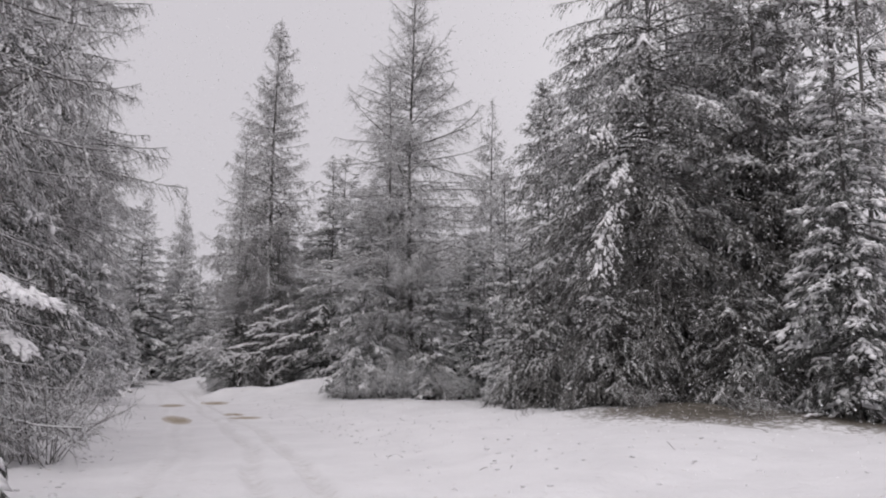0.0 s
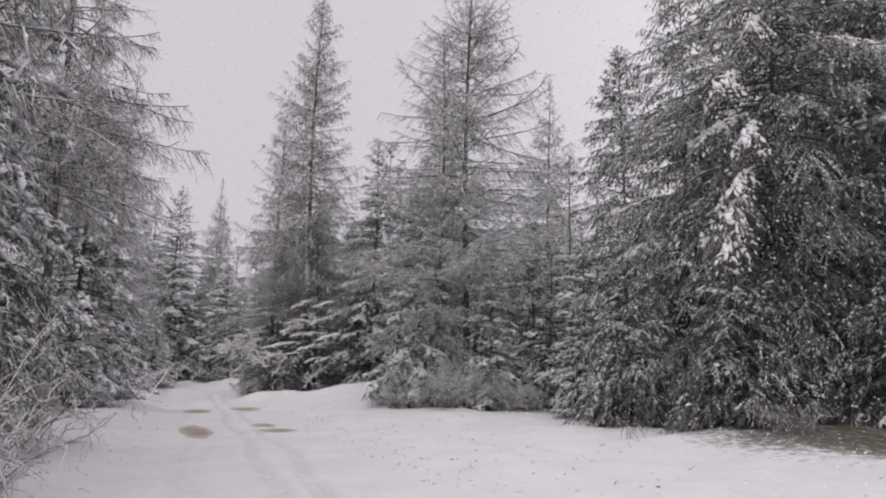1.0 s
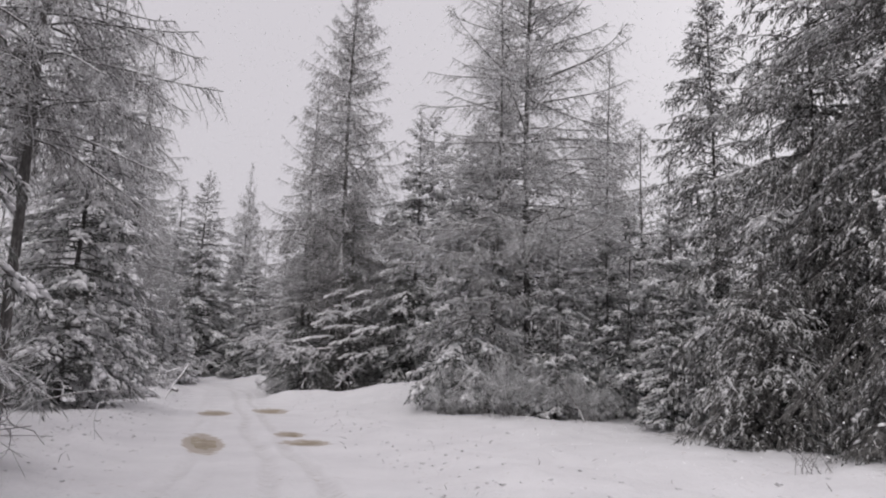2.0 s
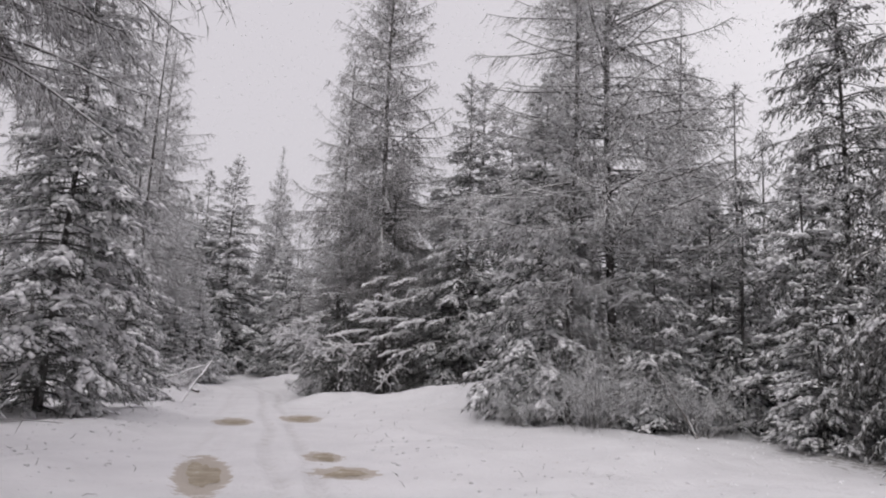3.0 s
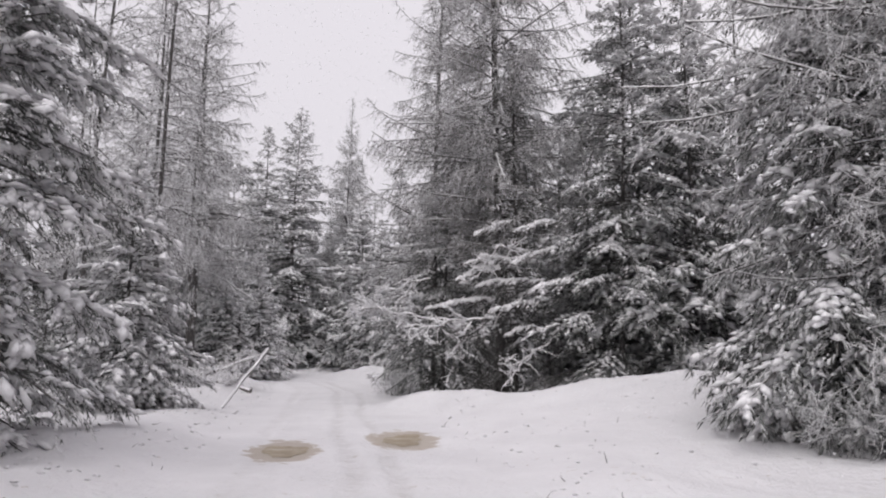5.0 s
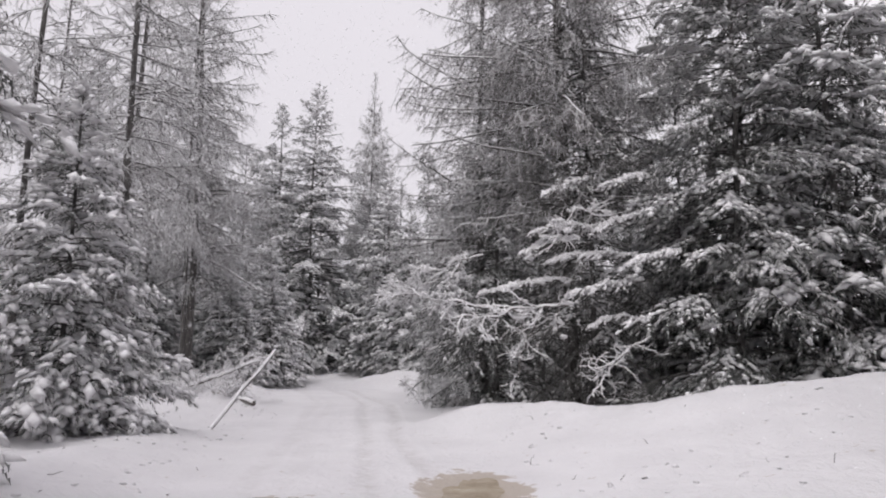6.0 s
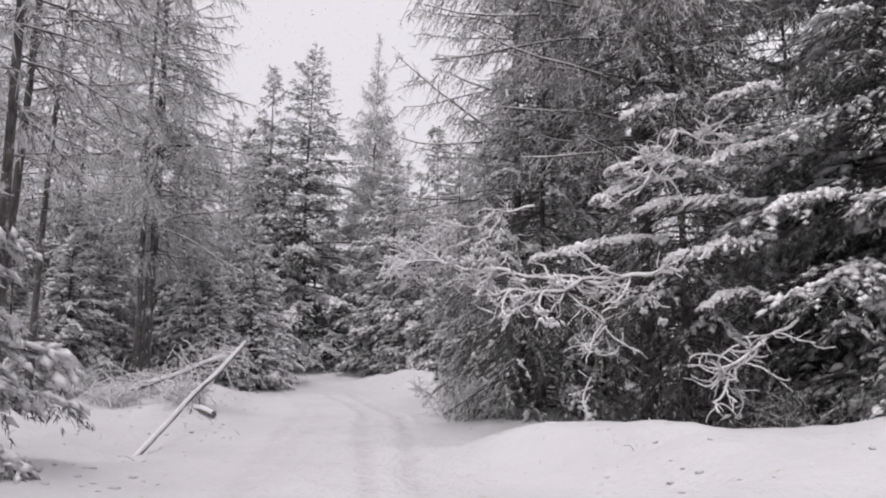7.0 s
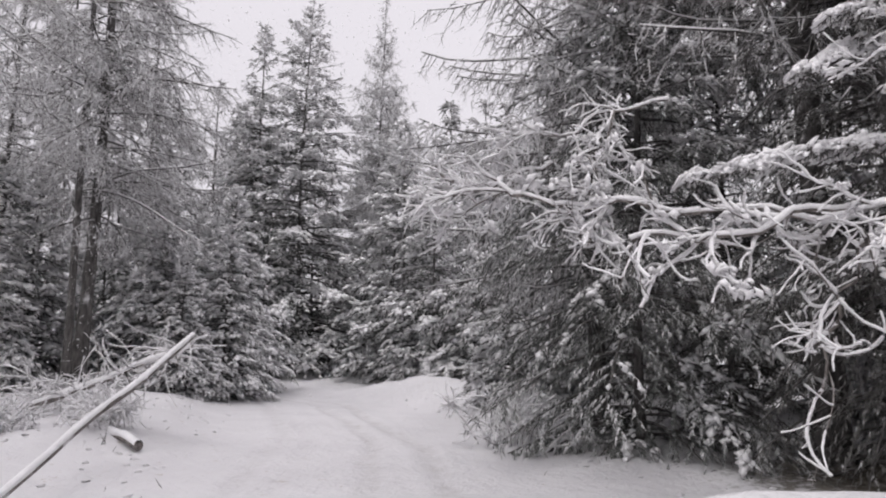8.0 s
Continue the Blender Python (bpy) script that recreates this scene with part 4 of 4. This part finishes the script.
def bush(name, label, x, y, r, h, seed, stems=60, twigs=9, thick=0.007, snow=0.55, crust=0.0):
    """A bare bush: stems fanning out from the root with fine frosted twigs."""
    rng = np.random.default_rng(seed)
    base = new(name)
    z = gz(x, y) - 0.03
    base.location = (x, y, z)
    az = rng.uniform(0, 2 * np.pi, stems)
    tilt = rng.uniform(0.1, 1.25, stems)
    ln = rng.uniform(0.6, 1.1, stems) * np.hypot(r * np.sin(tilt), h * np.cos(tilt)) * 1.15
    root = np.stack((rng.normal(0, r * 0.22, stems), rng.normal(0, r * 0.22, stems)), 1)
    main = limb_paths(rng, stems, np.zeros(stems), az, ln, np.pi / 2 - tilt * 0.7, -rng.uniform(0.1, 0.9, stems), -rng.uniform(0, 0.5, stems), k=6, wob=0.12, start=root)
    one = spread(rng, main, twigs, 0.15 * r, 0.5 * r, (0, 0, 0.1), 4, s0=0.25)
    two = spread(rng, one, 4, 0.06 * r, 0.25 * r, (0, 0, 0), 3)
    wg, sg = Geo(), Geo()
    tubes(wg, main, taper(main, thick, thick * 0.5), 4)
    tubes(wg, one, taper(one, thick * 0.5, thick * 0.25), 3)
    spikes(wg, two[:, 0], two[:, 2], np.full(len(two), thick * 0.3), 3)
    lift = np.array((0, 0, thick * 0.6))
    on = rng.random(len(one)) < snow
    tubes(sg, one[on] + lift, taper(one[on], thick * 0.85, thick * 0.6), 3)
    on = rng.random(len(two)) < snow
    spikes(sg, two[on, 0] + lift, two[on, 2] + lift, np.full(on.sum(), thick * 0.75), 3)
    on = rng.random(len(main)) < snow
    tubes(sg, main[on] + lift, taper(main[on], thick * 0.8, thick * 0.5), 3)
    if crust:
        snowed(sg, one, taper(one, thick * 0.5, thick * 0.25), rng, extra=crust, step=0.035)
        snowed(sg, main, taper(main, thick, thick * 0.5), rng, extra=crust, step=0.035)
    tagged(part("twig_mass", wg, M_TWIG, base), kind="stuff")
    tagged(part("frost_cover", sg, M_SNOW if crust else M_FROST, base, "frost and snow on the twigs", True), kind="stuff")
    return tagged(base, label, "bush", "bushes along the track")


bush("bush", "dense bare bush of fine frosted twigs at the wood's edge", -1.9, 27.3, 1.6, 2.0, 51, 58, 10, 0.006, 1.0)
bush("bush", "bare frosted bush of fine twigs beneath a larch", 0.2, 27.0, 1.2, 1.6, 52, 42, 9, 0.006, 1.0)
bush("bush", "low bare bush bending under snow", -3.5, 28.0, 1.0, 0.9, 53, 36, 8, 0.006, 1.0)
bush("bush", "low bare shrub bending over a snowy hump", -12.4, 38.4, 0.75, 0.7, 54, 26, 6, 0.008, snow=0.9, crust=0.006)
bush("bush", "low twiggy shrub half buried in snow", -11.7, 37.9, 0.45, 0.35, 55, 10, 5, 0.006, snow=0.9, crust=0.006)
bush("bush", "dense tangle of dead twigs and low branches at the track's edge", -7.5, 13.2, 1.3, 1.9, 62, 60, 8, 0.009, 0.55)
bush("bush", "tangle of dead twigs under the larch", -5.3, 9.2, 1.0, 1.5, 56, 44, 7, 0.008, 0.8)
bush("bush", "tangle of dead twigs beside the track", -6.4, 11.2, 0.8, 0.9, 57, 34, 7, 0.008, 0.8)
bush("bush", "dry grass stalks standing out of the snow", 1.9, 16.6, 0.4, 0.5, 58, 14, 2, 0.004, 0.2)
bush("bush", "dry brown grass and litter under the great fir", 4.4, 15.9, 0.9, 0.3, 65, 40, 3, 0.004, 0.25)
bush("bush", "dry brown grass and litter under the great fir", 6.4, 15.0, 1.0, 0.3, 66, 40, 3, 0.004, 0.25)
bush("bush", "small twigs sticking out of the snow", -16.2, 36.2, 0.2, 0.18, 59, 3, 1, 0.004, 0.1)
bush("bush", "brush and thin twigs among the fallen wood", -18.2, 37.8, 0.9, 0.3, 60, 20, 5, 0.008, 0.9, crust=0.008)
bush("bush", "broken snowy twigs lying on the ground", -17.4, 36.0, 0.7, 0.22, 67, 22, 5, 0.007, 0.9, crust=0.007)
bush("bush", "broken snowy twigs lying on the ground", -19.2, 37.0, 0.8, 0.3, 68, 26, 5, 0.007, 0.9, crust=0.007)
bush("bush", "broken snowy twigs lying on the ground", -18.4, 34.6, 0.6, 0.2, 69, 18, 5, 0.006, 0.9, crust=0.007)
bush("bush", "broken snowy twigs lying on the ground", -16.6, 36.6, 0.7, 0.25, 64, 24, 5, 0.007, 0.9, crust=0.007)
bush("bush", "brush beneath the dark trees", -7.6, 35.4, 0.8, 0.6, 61, 16, 6, 0.006, 0.4)


def log(name, label, a, b, r0, r1, seed, snow=0.02, stubs=0):
    """A fallen stem with cut ends, stubs and a ridge of snow along its top."""
    rng = np.random.default_rng(seed)
    base = new(name)
    path = crooked(rng, a, b, 14, 0.0, 0.008)[None]
    rad = taper(path, r0, r1)
    g, s = Geo(), Geo()
    tubes(g, path, rad, 10)
    for end in (0, -1):
        ring = path[0, end] + (g.v[0].reshape(14, 10, 3)[end] - path[0, end])
        g.add(np.concatenate((ring, path[:, end])), [(i, (i + 1) % 10, 10) for i in range(10)])
    if stubs:
        st = spread(rng, path, stubs, 0.2, 0.75, (0, -0.1, -0.1), 6, curl=0.8)
        tubes(g, st, taper(st, r1 * 0.25, r1 * 0.1), 4)
        snowed(s, st, taper(st, r1 * 0.3, r1 * 0.12), rng, extra=0.004)
    sp = path.copy()
    sp[:, :, 2] += rad * 0.42
    rr = (rad * 0.8 + snow * 0.5) * rng.uniform(0.9, 1.1, rad.shape)
    sp[0, 0] = sp[0, 0] * 0.97 + sp[0, 1] * 0.03
    tubes(s, sp, rr, 10)
    part("stem", g, M_GREY_BARK, base, "grey weathered bark", True)
    part("snow_ridge", s, M_SNOW, base, "snow plastered along the upper side", True)
    return tagged(base, label, "log")


log("leaning_pole", "straight snow-plastered pole leaning over fallen wood", (-15.08, 33.6, gz(-15.08, 33.6) - 0.05), (-15.61, 36.76, 1.04), 0.035, 0.034, 71, 0.008)
log("fallen_tree", "thin fallen tree with dead side branches and snow", (-18.3, 37.3, gz(-18.3, 37.3) + 0.08), (-15.75, 36.95, 0.93), 0.045, 0.022, 72, 0.03, 100)
log("log", "short dark log with a sawn end lying in snow", (-17.2, 36.9, gz(-17.2, 36.9) + 0.05), (-15.75, 36.2, gz(-15.75, 36.2) + 0.06), 0.05, 0.047, 73, 0.02)
log("leaning_pole", "pale thin stem leaning out of a bare bush", (0.15, 26.5, gz(0.15, 26.5)), (-0.75, 27.2, 1.7), 0.022, 0.012, 75, 0.0, 14)
log("leaning_pole", "dead leaning stem at the edge of the wood", (8.2, 15.6, gz(8.2, 15.6)), (7.0, 14.0, gz(7, 14) + 0.1), 0.04, 0.03, 74, 0.01)


def puddle(x, y, rx, ry, seed, turn=0.0):
    """Brown slush where the snow is worn through in a rut."""
    rng = np.random.default_rng(seed)
    a = np.linspace(0, 2 * np.pi, 40, endpoint=False)
    edge = 1 + 0.16 * np.sin(2 * a + rng.uniform(0, 6)) + 0.14 * np.sin(3 * a + rng.uniform(0, 6)) + 0.10 * np.sin(7 * a + rng.uniform(0, 6)) + rng.normal(0, 0.05, 40)
    g = Geo()
    rings = []
    for k in (0.0, 0.35, 0.7, 1.0):
        px, py = k * rx * edge * np.cos(a), k * ry * edge * np.sin(a)
        wx, wy = x + px * math.cos(turn) - py * math.sin(turn), y + px * math.sin(turn) + py * math.cos(turn)
        rings.append(np.stack((wx - x, wy - y, np.full(40, gz(x, y) + 0.012 - 0.006 * k)), 1))
    v = np.concatenate(rings)
    i = np.arange(40)
    j = (i + 1) % 40
    tris = np.concatenate([np.concatenate((np.stack((k * 40 + i, (k + 1) * 40 + i, (k + 1) * 40 + j), 1), np.stack((k * 40 + i, (k + 1) * 40 + j, k * 40 + j), 1))) for k in range(3)])
    g.add(v, tris)
    ob = new("puddle", g.mesh("puddle", M_WATER, True))
    ob.location = (x, y, 0)
    return tagged(ob, "brown slushy puddle worn through the snow of the track", "puddle", "puddles on the track")


for i, (px, py, rx, ry, a) in enumerate(PUDDLES):
    puddle(px, py, rx * 0.7, ry * 0.75, 81 + i, a)


def litter():
    """Clods of snow dropped from the boughs, and bits of twig sticking out of the snow beside the track."""
    rng = np.random.default_rng(95)
    n = 1500
    y = rng.uniform(6, 44, n)
    x = road_x(y) + rng.choice((-1, 1), n) * (1.9 + rng.exponential(2.2, n))
    z = ground_z(x, y)
    g, w = Geo(), Geo()
    s = rng.uniform(0.012, 0.035, n)
    blobs(g, np.stack((x, y, z), 1), rng.normal(0, 1, (n, 3)) * (1, 1, 0.1), s * 1.3, s, s * 0.6, rng, ICO1, 0.25)
    ob = new("snow_clods", g.mesh("snow_clods", M_GROUND, True))
    tagged(ob, "small clods of snow dropped from the boughs", "snow clods", kind="stuff")
    m = 380
    y = rng.uniform(8, 42, m)
    x = road_x(y) + rng.choice((-1, 1), m) * (1.7 + rng.exponential(2.4, m))
    p = np.stack((x, y, ground_z(x, y) - 0.01), 1)
    d = unit(rng.normal(0, 1, (m, 3)) * (1, 1, 0.5) + (0, 0, 0.35))
    ln = rng.uniform(0.03, 0.16, m)
    mid = p + d * ln[:, None] * 0.5 + rng.normal(0, 0.015, (m, 3))
    tubes(w, np.stack((p, mid, p + d * ln[:, None]), 1), np.tile((0.005, 0.004, 0.002), (m, 1)), 3)
    ob = new("twig_litter", w.mesh("twig_litter", M_TWIG, True))
    tagged(ob, "broken twigs and dry stalks sticking out of the snow", "twigs", kind="stuff")


litter()


def snowfall():
    """Flakes in the air over the whole wood, none of them close to the walk's line: together they veil the distance."""
    rng = np.random.default_rng(91)
    n = 270000
    y = rng.uniform(0, 62, n)
    x = road_x(np.minimum(y, 44)) + rng.uniform(-15, 15, n)
    z = rng.uniform(0.1, 11, n)
    eye = np.hypot(x - np.interp(y, (0, 11, 17, 30), (0, -3.0, -5.3, -10.8)), z - 1.1)
    p = np.stack((x, y, z), 1)[eye > 4.0]
    k = len(p)
    a, b = unit(rng.normal(0, 1, (k, 3))), unit(rng.normal(0, 1, (k, 3)))
    r = rng.uniform(0.008, 0.017, (k, 1))
    g = Geo()
    g.add(np.stack((p + a * r, p + (b - a * 0.5) * r, p - (b + a * 0.5) * r), 1), np.arange(3 * k))
    ob = new("falling_snow", g.mesh("falling_snow", M_FLAKE, False))
    return tagged(ob, "fine snowflakes drifting in the air over the track", "snowfall", kind="stuff")


snowfall()


# ---------------------------------------------------------------- ground mesh
def ground():
    def axis(near, grow, far):
        """Distances from the middle line, in ever wider steps."""
        out = [0.0]
        while out[-1] < far:
            out.append(out[-1] + near * (1 if out[-1] < 2.4 else 2.2 if out[-1] < 9 else 4.5 if out[-1] < 22 else grow * out[-1]))
        return np.array(out)
    half = axis(0.085, 4.0, 900)
    us = np.concatenate((-half[:0:-1], half))
    far = 50 + np.cumsum(0.3 * 1.3 ** np.arange(28))
    ys = np.concatenate((-2.8 - (far[::-1] - 50), np.arange(-2.8, 50, 0.25), far))
    U, Y = np.meshgrid(us, ys)
    X = U + road_x(np.clip(Y, -10, 44))
    xs = us
    Z = ground_z(X, Y)
    nx, ny = len(xs), len(ys)
    i = np.arange(nx * ny).reshape(ny, nx)
    a, b, c, d = i[:-1, :-1], i[:-1, 1:], i[1:, 1:], i[1:, :-1]
    g = Geo()
    g.add(np.stack((X, Y, Z), -1), np.stack((np.stack((a, b, c), -1), np.stack((a, c, d), -1))))
    me = g.mesh("ground", M_GROUND, True)
    # litter shows where dense crowns keep the snow off
    bare = np.zeros(X.shape)
    for x, y, r, k in BARE:
        bare = np.maximum(bare, k * np.clip(1.25 - np.hypot(X - x, Y - y) / r, 0, 1))
    bare *= np.clip((np.abs(X - road_x(Y)) - 2.2) / 1.2, 0, 1)
    att = me.attributes.new("bare", "FLOAT", "POINT")
    att.data.foreach_set("value", bare.astype(np.float32).ravel())
    # grey compacted snow in the wheel ruts
    dirt = np.zeros(X.shape)
    for off, deep in RUTS:
        e = X - road_x(Y) - off + 0.06 * np.sin(Y * 0.9 + off * 5) + 0.02 * np.sin(Y * 3.1)
        dirt = np.maximum(dirt, deep * 11 * np.exp(-(e / 0.13) ** 4))
    mud = np.zeros(X.shape)
    for i in range(len(PUDDLES)):
        k = puddle_k(X, Y, i)
        mud = np.maximum(mud, np.clip(1.25 - 0.8 * k, 0, 1.0))
    att = me.attributes.new("mud", "FLOAT", "POINT")
    att.data.foreach_set("value", mud.astype(np.float32).ravel())
    att = me.attributes.new("dirt", "FLOAT", "POINT")
    att.data.foreach_set("value", dirt.astype(np.float32).ravel())
    return tagged(new("ground", me), "snow-covered forest floor and track with faint wheel ruts", "ground", kind="structure")


BARE = [(5.8, 16.2, 3.6, 1.0), (9.2, 15.0, 3.2, 1.0), (2.6, 24.4, 2.6, 0.6), (-8.2, 36.8, 2.6, 1.0), (-5.8, 36.8, 2.6, 1.0), (-13.6, 24.6, 2.0, 0.5), (-7, 8.6, 2.2, 0.5)]
ground()
